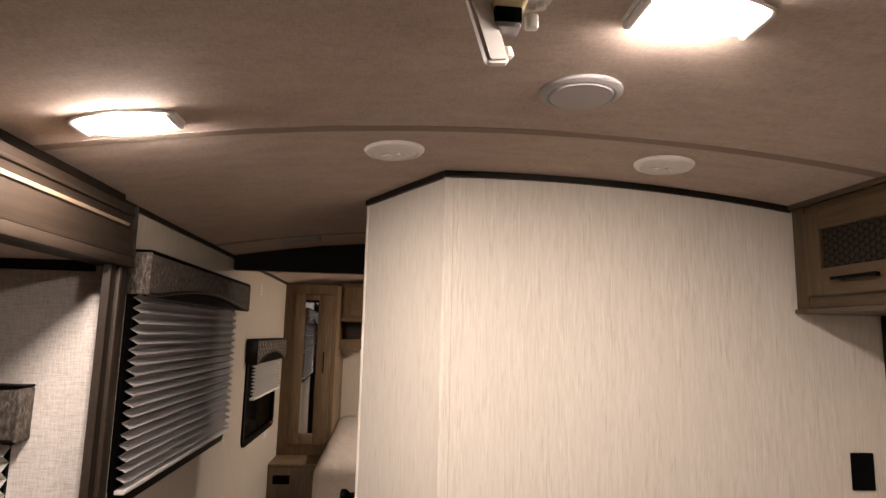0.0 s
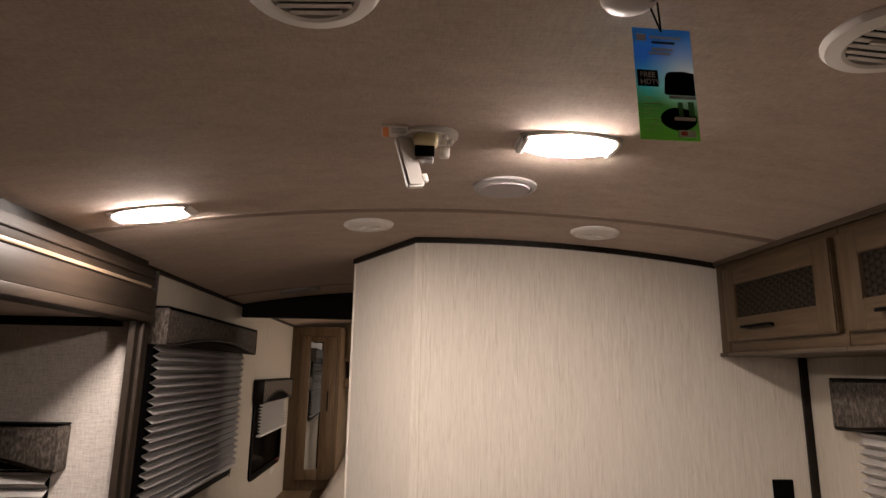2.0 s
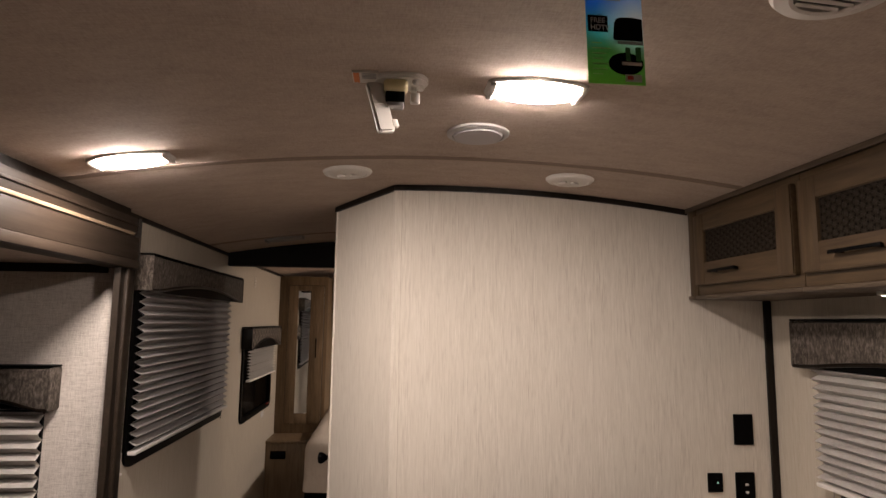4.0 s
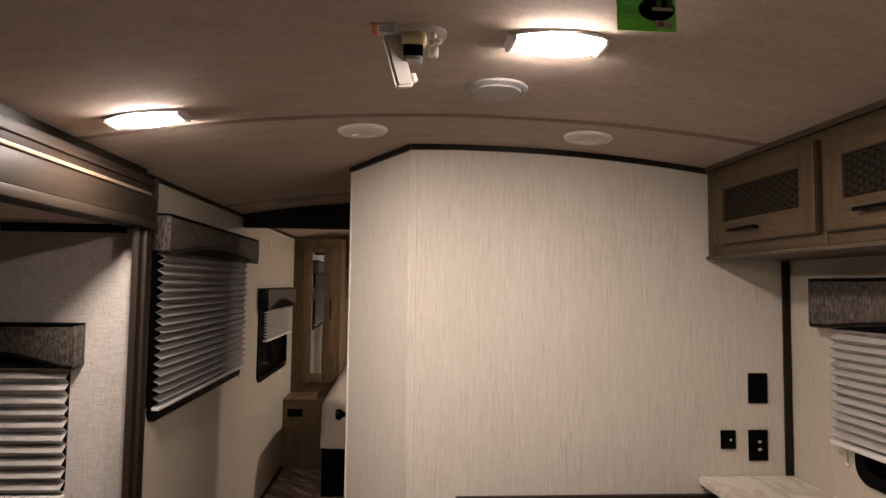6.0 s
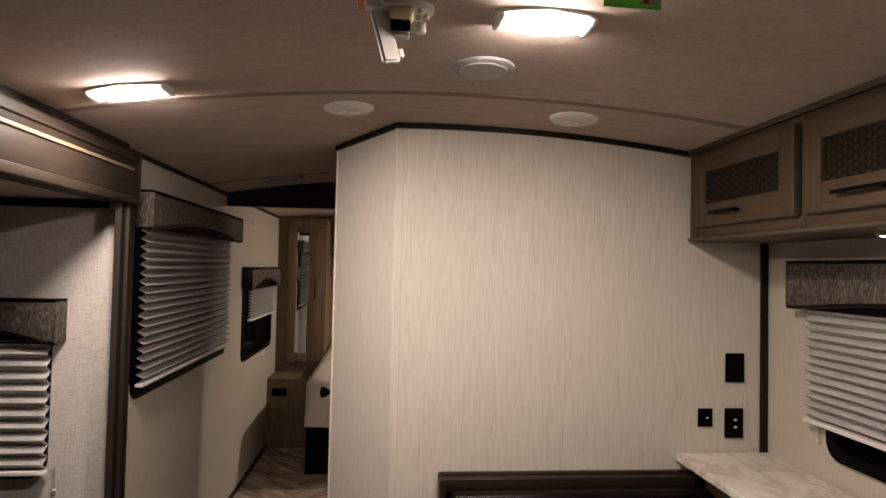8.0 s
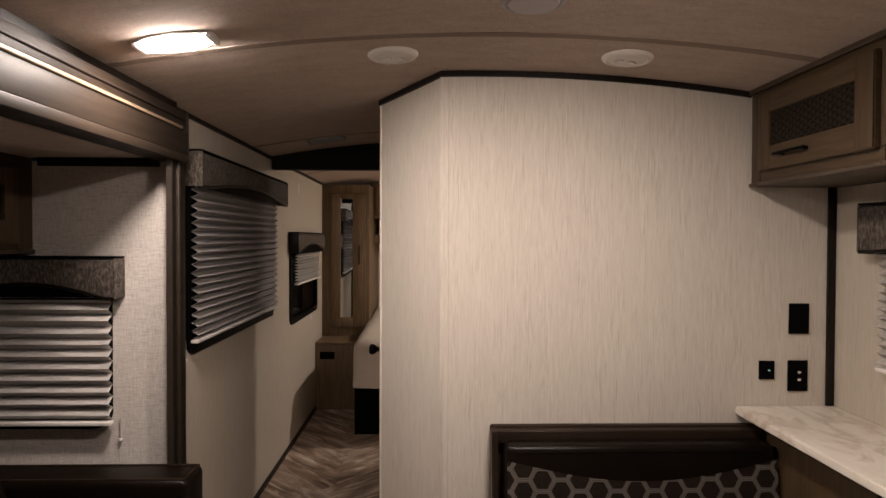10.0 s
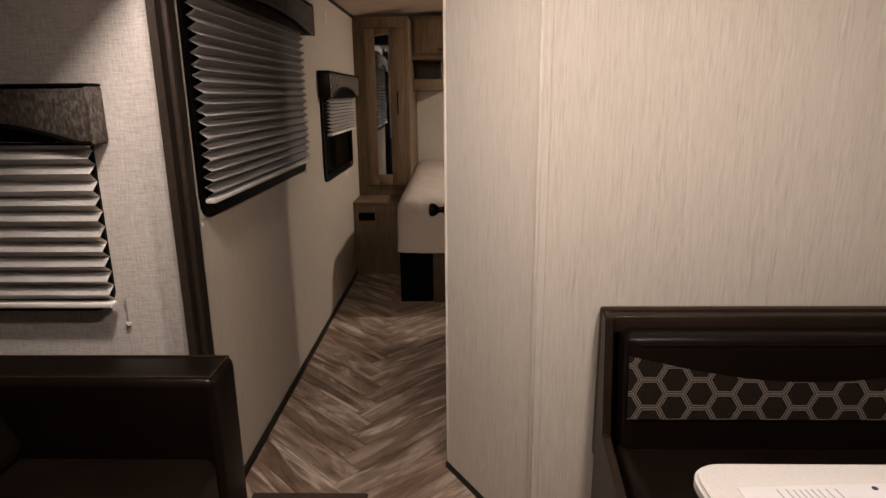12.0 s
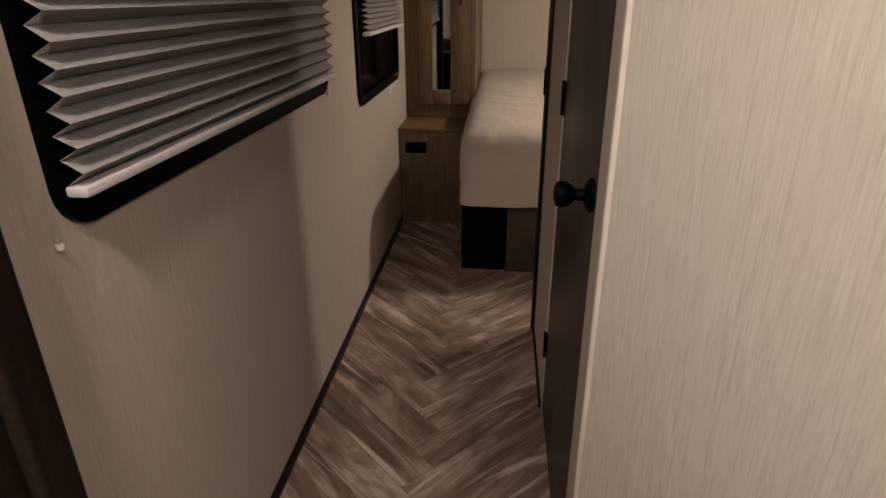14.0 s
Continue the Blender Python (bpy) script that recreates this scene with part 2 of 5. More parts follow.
M_MARBLE = marble()
M_TABLE = mottled("white_speckled_laminate", (0.42, 0.395, 0.37), (0.475, 0.45, 0.42), (0.52, 0.495, 0.465), 420, 420)
M_TABLE.node_tree.nodes["Principled BSDF"].inputs["Roughness"].default_value = 0.35
M_PAPER = mat("white_paper", (0.52, 0.51, 0.505), 0.75, spec=0.2)
M_INK = mat("grey_print", (0.30, 0.295, 0.295), 0.8)
M_NAVY = mat("navy_print", (0.012, 0.02, 0.05), 0.5)
M_PEACH = mat("peach_print", (0.60, 0.42, 0.32), 0.6)
M_PALEPINK = mat("pale_peach_print", (0.60, 0.52, 0.46), 0.6)
M_RUG = mottled("dark_brown_mat", (0.020, 0.013, 0.010), (0.045, 0.030, 0.023), (0.075, 0.052, 0.040), 300, 300)
M_CORD = mat("clear_cord", (0.34, 0.31, 0.28), 0.4)


def glow(name, colour, strength):
    m = bpy.data.materials.new(name)
    m.use_nodes = True
    n = m.node_tree.nodes
    n.remove(n["Principled BSDF"])
    e = n.new("ShaderNodeEmission")
    e.inputs[0].default_value, e.inputs[1].default_value = (*colour, 1), strength
    m.node_tree.links.new(e.outputs[0], n["Material Output"].inputs[0])
    return m


M_LAMP_BED = glow("lit_bedroom_diffuser", (1.0, 0.86, 0.76), LAMP * 1.6)
M_DULL = mat("dull_frosted_lens", (0.20, 0.185, 0.17), 0.5)
M_LAMP = glow("lit_led_diffuser", (1.0, 0.855, 0.77), LAMP)
M_PUCK = glow("lit_puck_lens", (1.0, 0.86, 0.70), PUCK)


# ---- building helpers ----
def box(bm, x0, x1, y0, y1, z0, z1, bevel=0.0, seg=2, turn=None):
    """Adds a box with rounded edges to bm."""
    b = bmesh.new()
    bmesh.ops.create_cube(b, size=1.0)
    for v in b.verts:
        v.co = Vector((x0 + (v.co.x + 0.5) * (x1 - x0), y0 + (v.co.y + 0.5) * (y1 - y0), z0 + (v.co.z + 0.5) * (z1 - z0)))
    if bevel:
        bmesh.ops.bevel(b, geom=b.edges[:], offset=bevel, segments=seg, profile=0.5, affect="EDGES")
    return merge(bm, b, turn)


def merge(bm, b, turn=None):
    if turn is not None:
        b.transform(turn)
    me = bpy.data.meshes.new("tmp")
    b.to_mesh(me)
    b.free()
    bm.from_mesh(me)
    bpy.data.meshes.remove(me)
    return bm


def cube(*a, **k):
    return box(bmesh.new(), *a, **k)


def disc(bm, c, r, h, bevel=0.0, n=40, r2=None, turn=None):
    """A disc or cone frustum standing on c, h high."""
    b = bmesh.new()
    bmesh.ops.create_cone(b, cap_ends=True, segments=n, radius1=r, radius2=r if r2 is None else r2, depth=h)
    if bevel:
        bmesh.ops.bevel(b, geom=[e for e in b.edges if len(e.link_faces) == 2 and e.calc_face_angle(0) > 0.6], offset=bevel, segments=2, affect="EDGES")
    b.transform(Matrix.Translation((0, 0, h / 2)))
    if turn is not None:
        b.transform(turn)
    b.transform(Matrix.Translation(c))
    return merge(bm, b)


def prism(bm, points, axis, a, b_, bevel=0.0, seg=2):
    """A flat outline of (u, v) swept along an axis from a to b_. u, v are the two other axes in order."""
    b = bmesh.new()

    def place(u, v, w):
        return {"x": (w, u, v), "y": (u, w, v), "z": (u, v, w)}[axis]

    vs = [b.verts.new(place(u, v, a)) for u, v in points]
    face = b.faces.new(vs)
    ext = bmesh.ops.extrude_face_region(b, geom=[face])
    shift = Vector(place(0, 0, b_ - a))
    for v in ext["geom"]:
        if isinstance(v, bmesh.types.BMVert):
            v.co += shift
    bmesh.ops.recalc_face_normals(b, faces=b.faces[:])
    if bevel:
        bmesh.ops.bevel(b, geom=[e for e in b.edges if e.calc_face_angle(0) > 0.5], offset=bevel, segments=seg, affect="EDGES")
    return merge(bm, b)


def shade(me, angle=0.6):
    me.polygons.foreach_set("use_smooth", [True] * len(me.polygons))
    b = bmesh.new()
    b.from_mesh(me)
    for e in b.edges:
        e.smooth = len(e.link_faces) == 2 and e.calc_face_angle(0) < angle
    b.to_mesh(me)
    b.free()


def mesh_of(name, bm, material, smooth=True):
    me = bpy.data.meshes.new(name)
    bm.to_mesh(me)
    bm.free()
    me.materials.append(material)
    if smooth:
        shade(me)
    return me


def part(name, bm, material, parent, label=""):
    ob = new(name, mesh_of(name, bm, material))
    if parent is not None:
        ob.parent = parent
        m = parent.matrix_basis.copy()
        up = parent.parent
        while up is not None:
            m = up.matrix_basis @ parent.matrix_parent_inverse @ m
            up = None
        ob.matrix_parent_inverse = m.inverted()
    if label:
        tagged(ob, label)
    return ob


def thing(name, at, label, category, group=""):
    ob = new(name)
    ob.empty_display_size = 0.05
    ob.matrix_basis = Matrix.Translation(at)
    return tagged(ob, label, category, group)


def single(name, bm, material, label="", category="", group="", kind=""):
    return tagged(new(name, mesh_of(name, bm, material)), label, category, group, kind)


def structure(name, bm, material, label=""):
    return single(name, bm, material, label, kind="structure")


# ---- plan ----
LEFT, RIGHT, BACK, FRONT = -0.836, 1.592, -2.30, 5.90   # inner faces of the trailer
FACE = 1.755                                             # partition behind the dinette
HALL = -0.085                                            # hallway's other wall
SLIDE_X, SLIDE_Y0, SLIDE_Y1, SLIDE_Z = -1.62, -1.60, 1.778, 1.73
BED_Y = 3.44                                             # end of the washroom block


def ceil_z(x):
    return 2.045 - 0.0775 * (x - 0.35) ** 2


def arch(x0, x1, n=24):
    return [(x0 + (x1 - x0) * i / n, ceil_z(x0 + (x1 - x0) * i / n)) for i in range(n + 1)]


# ---- structure ----
def ring(bm, outer, inner, place, thick):
    """A frame between two outlines of equal count, thick deep along place's third value."""
    n = len(outer)
    o0 = [bm.verts.new(place(u, v, 0)) for u, v in outer]
    i0 = [bm.verts.new(place(u, v, 0)) for u, v in inner]
    o1 = [bm.verts.new(place(u, v, thick)) for u, v in outer]
    i1 = [bm.verts.new(place(u, v, thick)) for u, v in inner]
    for k in range(n):
        j = (k + 1) % n
        for a, b in ((o0, o1), (i1, i0), (o1, i1), (i0, o0)):
            bm.faces.new((a[k], a[j], b[j], b[k]))
    bmesh.ops.recalc_face_normals(bm, faces=bm.faces[:])
    return bm


def build_shell():
    T = 0.05
    # floor body under the planks
    structure("floor", cube(LEFT - T, RIGHT + T, BACK - T, FRONT + T, -0.06, -0.006), M_SUBFLOOR, "grey-brown oak-look herringbone plank floor")
    bm = cube(SLIDE_X - T, LEFT - T, SLIDE_Y0 - T, SLIDE_Y1 + T, -0.06, 0.0)
    structure("floor_slide_out", bm, M_RUG, "dark floor of the slide-out under the sofa")
    # arched ceiling
    pts = arch(LEFT - T, RIGHT + T)
    structure("ceiling", prism(bmesh.new(), pts + [(RIGHT + T, 2.12), (LEFT - T, 2.12)], "y", BACK - T, FRONT + T), M_CEIL, "arched beige fabric-board ceiling")
    structure("ceiling_slide_out", cube(SLIDE_X, LEFT - 0.03, SLIDE_Y0, SLIDE_Y1, SLIDE_Z, SLIDE_Z + 0.05), M_CEIL, "low beige ceiling of the slide-out")
    # right-hand wall with its window opening
    bm = bmesh.new()
    wy0, wy1, wz0, wz1 = RWIN
    box(bm, RIGHT, RIGHT + T, BACK, wy0, 0, 2.0)
    box(bm, RIGHT, RIGHT + T, wy1, FRONT, 0, 2.0)
    box(bm, RIGHT, RIGHT + T, wy0, wy1, 0, wz0)
    box(bm, RIGHT, RIGHT + T, wy0, wy1, wz1, 2.0)
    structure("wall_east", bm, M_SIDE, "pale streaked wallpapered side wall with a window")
    # left-hand wall with two window openings and the slide-out's opening
    bm = bmesh.new()
    a0, a1, az0, az1 = LWIN
    b0, b1, bz0, bz1 = BWIN
    box(bm, LEFT - T, LEFT, SLIDE_Y1 + T + 0.001, a0, 0, 2.0)
    box(bm, LEFT - T, LEFT, a0, a1, 0, az0)
    box(bm, LEFT - T, LEFT, a0, a1, az1, 2.0)
    box(bm, LEFT - T, LEFT, a1, b0, 0, 2.0)
    box(bm, LEFT - T, LEFT, b0, b1, 0, bz0)
    box(bm, LEFT - T, LEFT, b0, b1, bz1, 2.0)
    box(bm, LEFT - T, LEFT, b1, FRONT, 0, 2.0)
    box(bm, LEFT - T, LEFT, BACK, SLIDE_Y0, 0, 2.0)
    box(bm, LEFT - T, LEFT - 0.012, SLIDE_Y0, SLIDE_Y1 + T + 0.001, SLIDE_Z, 2.0)
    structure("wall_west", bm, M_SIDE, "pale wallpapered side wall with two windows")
    structure("wall_south", cube(LEFT - T, RIGHT + T, BACK - T, BACK, 0, 2.06), M_WALL)
    structure("wall_north", cube(LEFT, RIGHT, FRONT, FRONT + T, 0, 2.06), M_SIDE, "plain pale wall behind the head of the bed")
    # slide-out walls

    def plate_wall(u0, u1, v0, v1, hole, place):
        h0, h1, k0, k1 = hole
        return ring(bmesh.new(), [(u1, v1), (u0, v1), (u0, v0), (u1, v0)], [(h1, k1), (h0, k1), (h0, k0), (h1, k0)], place, T)

    structure("wall_slide_end", plate_wall(SLIDE_X, -0.789, 0, SLIDE_Z - 0.012, EWIN, lambda u, v, d: (u, SLIDE_Y1 + d, v)), M_LINEN, "grey linen-textured end wall of the slide-out")
    structure("wall_slide_outer", plate_wall(SLIDE_Y0, SLIDE_Y1 + T, 0, SLIDE_Z + 0.05, OWIN, lambda u, v, d: (SLIDE_X - d, u, v)), M_LINEN, "grey linen-textured outer wall of the slide-out")
    structure("wall_slide_back", cube(SLIDE_X, LEFT - T, SLIDE_Y0 - T, SLIDE_Y0, 0, SLIDE_Z + 0.05), M_LINEN)
    # washroom block: dinette partition, slanted corner, hallway side
    top = 2.06
    d0, d1, dz = DOOR
    bm = bmesh.new()
    t = 0.035
    box(bm, 0.170, RIGHT, FACE, FACE + t, 0, top)
    structure("wall_partition", bm, M_WALL, "cream streaked wallpapered partition behind the dinette")
    quad = [(0.166, FACE), (HALL, 2.165), (HALL + t, 2.175), (0.18, FACE + t)]
    structure("wall_corner", prism(bmesh.new(), quad, "z", 0, top), M_WALL, "slanted cream wallpapered corner of the partition")
    bm = bmesh.new()
    box(bm, HALL, HALL + t, 2.168, d0, 0, top)
    box(bm, HALL, HALL + t, d1, BED_Y, 0, top)
    box(bm, HALL, HALL + t, d0, d1, dz, top)
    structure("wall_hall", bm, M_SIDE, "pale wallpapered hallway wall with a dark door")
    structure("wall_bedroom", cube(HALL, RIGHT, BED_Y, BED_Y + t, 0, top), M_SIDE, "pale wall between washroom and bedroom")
    # corner beads
    bm = bmesh.new()
    box(bm, 0.158, 0.171, FACE - 0.0015, FACE + 0.012, 0, 2.03, 0.004)
    structure("trim_corner_bead", bm, M_WALL, "rounded wallpapered corner bead of the partition")
    structure("trim_panel_joint", cube(0.188, 0.190, FACE - 0.0008, FACE, 0, 2.03), M_SIDE, "thin joint strip in the wallpaper")
    structure("trim_hall_bead", cube(HALL - 0.004, HALL + 0.012, 2.158, 2.172, 0.03, 2.02, 0.003), M_WALL, "rounded corner bead at the hallway")
    # dark strips where wall meets ceiling
    lo = 0.020

    def strip(name, x0, x1, y0, y1):
        p = arch(x0, x1, 16)
        structure(name, prism(bmesh.new(), p + [(x, z - lo) for x, z in reversed(p)], "y", y0, y1), M_DARK, "dark brown ceiling trim strip")

    strip("trim_partition_top", 0.158, 1.275, FACE - 0.010, FACE)
    b = bmesh.new()
    vs = []
    for (x, y) in ((0.160, FACE - 0.010), (HALL - 0.010, 2.158)):
        vs.append([b.verts.new((x, y, ceil_z(x) + 0.002)), b.verts.new((x, y, ceil_z(x) - lo)),
                   b.verts.new((x + 0.012, y + 0.008, ceil_z(x) - lo)), b.verts.new((x + 0.012, y + 0.008, ceil_z(x) + 0.002))])
    for i in range(4):
        b.faces.new((vs[0][i], vs[0][(i + 1) % 4], vs[1][(i + 1) % 4], vs[1][i]))
    b.faces.new(vs[0][::-1]), b.faces.new(vs[1])
    bmesh.ops.recalc_face_normals(b, faces=b.faces[:])
    structure("trim_corner_top", b, M_DARK, "dark brown ceiling trim strip")
    zc = ceil_z(LEFT)
    structure("trim_west_top", cube(LEFT, LEFT + 0.012, 1.838, FRONT, zc - 0.014, zc + 0.002), M_DARK, "dark brown ceiling trim strip")
    structure("trim_east_corner", cube(1.562, 1.591, FACE - 0.012, FACE - 0.001, 0.845, 1.64, 0.003), M_DARK, "dark brown upright corner trim")
    # seams in the ceiling
    for i, y in enumerate((0.12 - 1.25, 1.375, 2.86, 4.2)):
        p = arch(LEFT + 0.015, RIGHT - 0.005, 24)
        structure("trim_ceiling_seam_%d" % (i + 1), prism(bmesh.new(), p + [(x, z - 0.0015) for x, z in reversed(p)], "y", y - 0.017, y + 0.017), M_SEAM, "flat joint strip across the ceiling")
    # skirting
    structure("baseboard_west", cube(LEFT, LEFT + 0.014, 1.838, 4.64, 0, 0.030, 0.003), M_DARK, "low dark brown skirting strip")
    structure("baseboard_hall", cube(HALL - 0.008, HALL, d1, BED_Y, 0, 0.020, 0.002), M_DARK, "low dark brown skirting strip")
    q = [(0.163, FACE - 0.010), (HALL - 0.009, 2.160), (HALL - 0.001, 2.165), (0.168, FACE - 0.002)]
    structure("baseboard_corner", prism(bmesh.new(), q, "z", 0, 0.018), M_DARK, "low dark brown skirting strip")
    # beam at the bedroom
    p = arch(LEFT + 0.012, HALL - 0.001, 10)
    structure("beam", prism(bmesh.new(), p + [(HALL - 0.001, 1.862), (LEFT + 0.012, 1.862)], "y", 3.225, 3.285), M_BEAM, "dark brown header beam over the bedroom opening")
    # slide-out opening: proud fascia with its bands, and the upright post
    xf, xb = -0.762, LEFT - 0.011
    y0, y1 = SLIDE_Y0 + 0.01, 1.832
    structure("trim_header_crown", cube(xb, xf - 0.041, y0, y1 + 0.004, 1.906, ceil_z(xf - 0.041) + 0.001), M_DARK, "black-brown crown strip over the slide-out")
    structure("trim_header_band", cube(xb, xf - 0.010, y0, y1, 1.846, 1.905, 0.003), M_BRONZE, "bronze-brown upper band of the slide-out fascia")
    structure("trim_header_step", cube(xb, xf - 0.003, y0, y1 - 0.002, 1.872, 1.882, 0.003), M_BRONZE, "raised rib on the fascia")
    structure("trim_header_bead", cube(xb, xf + 0.006, y0, y1 - 0.055, 1.834, 1.8455, 0.003), M_GOLD, "pale brass-coloured bead along the fascia")
    structure("trim_header_fascia", cube(xb, xf, y0, y1, 1.750, 1.8335, 0.004), M_BRONZE, "bronze-brown fascia board over the slide-out")
    structure("trim_header_lip", cube(xb, xf + 0.006, y0, y1 - 0.004, 1.719, 1.7495, 0.005), M_BRONZE, "bronze-brown lower lip of the fascia")
    structure("trim_header_end", cube(xb, xf + 0.002, y1 + 0.0005, y1 + 0.005, 1.719, 1.905), M_DARK, "dark brown end of the fascia")
    # a proud flange covers the end of the slide-out's wall
    structure("trim_post_edge", prism(bmesh.new(), [(-0.787, 1.707), (-0.771, 1.719), (-0.771, 1.7215), (-0.787, 1.7215)], "z", 0.0, 1.718), M_BRONZE, "bronze bevelled edge of the slide-out post")
    structure("trim_post_flat", cube(-0.788, -0.777, 1.722, 1.767, 0.0, 1.718, 0.002), M_DARK, "dark brown upright post of the slide-out")
    structure("trim_post_bead", cube(-0.788, -0.766, 1.7675, 1.784, 0.0, 1.718, 0.006), M_BRONZE, "bronze bead on the slide-out post")
    structure("trim_post_back", cube(-0.788, -0.773, 1.7845, 1.832, 0.0, 1.718, 0.004), M_DARK, "dark brown back edge of the slide-out post")
    structure("trim_post_return", cube(LEFT + 0.001, -0.774, 1.8325, 1.836, 0.0, 1.718), M_DARK, "dark brown return of the slide-out post")
    structure("trim_slide_top", cube(SLIDE_X + 0.36, LEFT - 0.002, SLIDE_Y1 - 0.014, SLIDE_Y1 - 0.001, 1.700, SLIDE_Z), M_DARK, "dark strip under the slide-out ceiling")
    structure("trim_slide_corner", cube(SLIDE_X, SLIDE_X + 0.022, SLIDE_Y1 - 0.022, SLIDE_Y1, 0.4, 1.39), M_DARK, "dark brown upright corner trim")
    # bedroom opening jamb
    structure("trim_bedroom_jamb", cube(HALL - 0.014, HALL, BED_Y - 0.018, BED_Y + 0.035, 0.0, 1.95, 0.003), M_DARK, "dark brown jamb of the bedroom opening")


M_BEAM = mat("black_brown_beam", (0.0045, 0.0032, 0.0026), 0.6, spec=0.1)
M_SEAM = mat("ceiling_joint_strip", (0.245, 0.192, 0.155), 0.85, spec=0.1)
RWIN = (0.55, 1.405, 0.955, 1.52)
LWIN = (2.014, 3.25, 1.008, 1.70)
BWIN = (3.74, 4.66, 0.875, 1.45)
EWIN = (-1.54, -1.036, 0.795, 1.33)
OWIN = (0.25, 1.66, 0.78, 1.33)
DOOR = (2.262, 2.93, 1.93)
build_shell()


# ---- windows ----
def rounded(u0, u1, v0, v1, r, n=5):
    pts = []
    for cu, cv, a0 in ((u1 - r, v1 - r, 0), (u0 + r, v1 - r, 90), (u0 + r, v0 + r, 180), (u1 - r, v0 + r, 270)):
        for i in range(n + 1):
            a = radians(a0 + 90 * i / n)
            pts.append((cu + r * math.cos(a), cv + r * math.sin(a)))
    return pts


def sheet(outline, place, thick):
    bm = bmesh.new()
    a = [bm.verts.new(place(u, v, 0)) for u, v in outline]
    b = [bm.verts.new(place(u, v, thick)) for u, v in outline]
    bm.faces.new(a), bm.faces.new(b)
    for i in range(len(a)):
        j = (i + 1) % len(a)
        bm.faces.new((a[i], a[j], b[j], b[i]))
    bmesh.ops.recalc_face_normals(bm, faces=bm.faces[:])
    return bm


def on_west(u, v, d):
    return (LEFT + d, u, v)


def on_east(u, v, d):
    return (RIGHT - d, u, v)


def on_end(u, v, d):
    return (u, SLIDE_Y1 - d, v)


def on_outer(u, v, d):
    return (SLIDE_X + d, u, v)


def window(number, place, u0, u1, v0, v1, label):
    """place(u, v, d): u along the wall, v up, d out from the wall into the room."""
    w = tagged(new("window_%d" % number), label, "window", kind="structure")
    w.matrix_basis = Matrix.Translation(place((u0 + u1) / 2, v0, 0))
    part("window_frame", ring(bmesh.new(), rounded(u0 - 0.028, u1 + 0.028, v0 - 0.028, v1 + 0.028, 0.06), rounded(u0 + 0.012, u1 - 0.012, v0 + 0.012, v1 - 0.012, 0.045), place, 0.012), M_BLACK, w, "black rounded window frame")
    part("pane", sheet(rounded(u0 - 0.006, u1 + 0.006, v0 - 0.006, v1 + 0.006, 0.04), lambda u, v, d: place(u, v, d - 0.006), 0.005), M_GLASS, w, "dark glass pane at night")
    return w


def pleated_shade(place, u0, u1, v0, v1, pitch, label, cord=None):
    w = thing("pleated_shade", place((u0 + u1) / 2, v0, 0.03), label, "window shade", "pleated shades")
    n = max(2, round((v1 - v0) / pitch))
    step = (v1 - v0) / n
    bm = bmesh.new()
    rows = []
    for i in range(2 * n + 1):
        v = v1 - i * step / 2
        d = 0.046 if i % 2 else 0.017
        jit = random.uniform(-0.0016, 0.0016)
        rows.append([bm.verts.new(place(u, v + jit + random.uniform(-0.0006, 0.0006), d + random.uniform(-0.001, 0.001))) for u in np.linspace(u0, u1, 9)])
    for a, b in zip(rows, rows[1:]):
        for k in range(8):
            bm.faces.new((a[k], a[k + 1], b[k + 1], b[k]))
    bmesh.ops.solidify(bm, geom=bm.faces[:], thickness=0.0012)
    bmesh.ops.recalc_face_normals(bm, faces=bm.faces[:])
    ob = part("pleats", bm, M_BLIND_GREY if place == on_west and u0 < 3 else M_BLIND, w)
    ob.data.polygons.foreach_set("use_smooth", [False] * len(ob.data.polygons))

    def slab(a0, a1, b0, b1, d0, d1, bev):
        p, q = place(a0, b0, d0), place(a1, b1, d1)
        lo, hi = [min(s, t) for s, t in zip(p, q)], [max(s, t) for s, t in zip(p, q)]
        return cube(lo[0], hi[0], lo[1], hi[1], lo[2], hi[2], bevel=bev)

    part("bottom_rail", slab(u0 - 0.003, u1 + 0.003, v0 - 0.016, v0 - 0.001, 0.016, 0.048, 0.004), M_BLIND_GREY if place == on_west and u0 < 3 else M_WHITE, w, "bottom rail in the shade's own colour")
    part("head_rail", slab(u0 - 0.002, u1 + 0.002, v1 + 0.001, v1 + 0.032, 0.012, 0.050, 0.004), M_WHITE, w, "off-white head rail")
    for u in (cord or ()):
        c = slab(u - 0.0013, u + 0.0013, v0 - 0.074, v0 - 0.0, 0.006, 0.0086, 0.0)
        p = part("cord", c, M_CORD, w, "thin tie-down cord")
        b = bmesh.new()
        disc(b, place(u, v0 - 0.080, 0.008), 0.006, 0.008, 0.001, 12)
        part("cord_clip", b, M_WHITE, w, "small white cord clip")
    return w


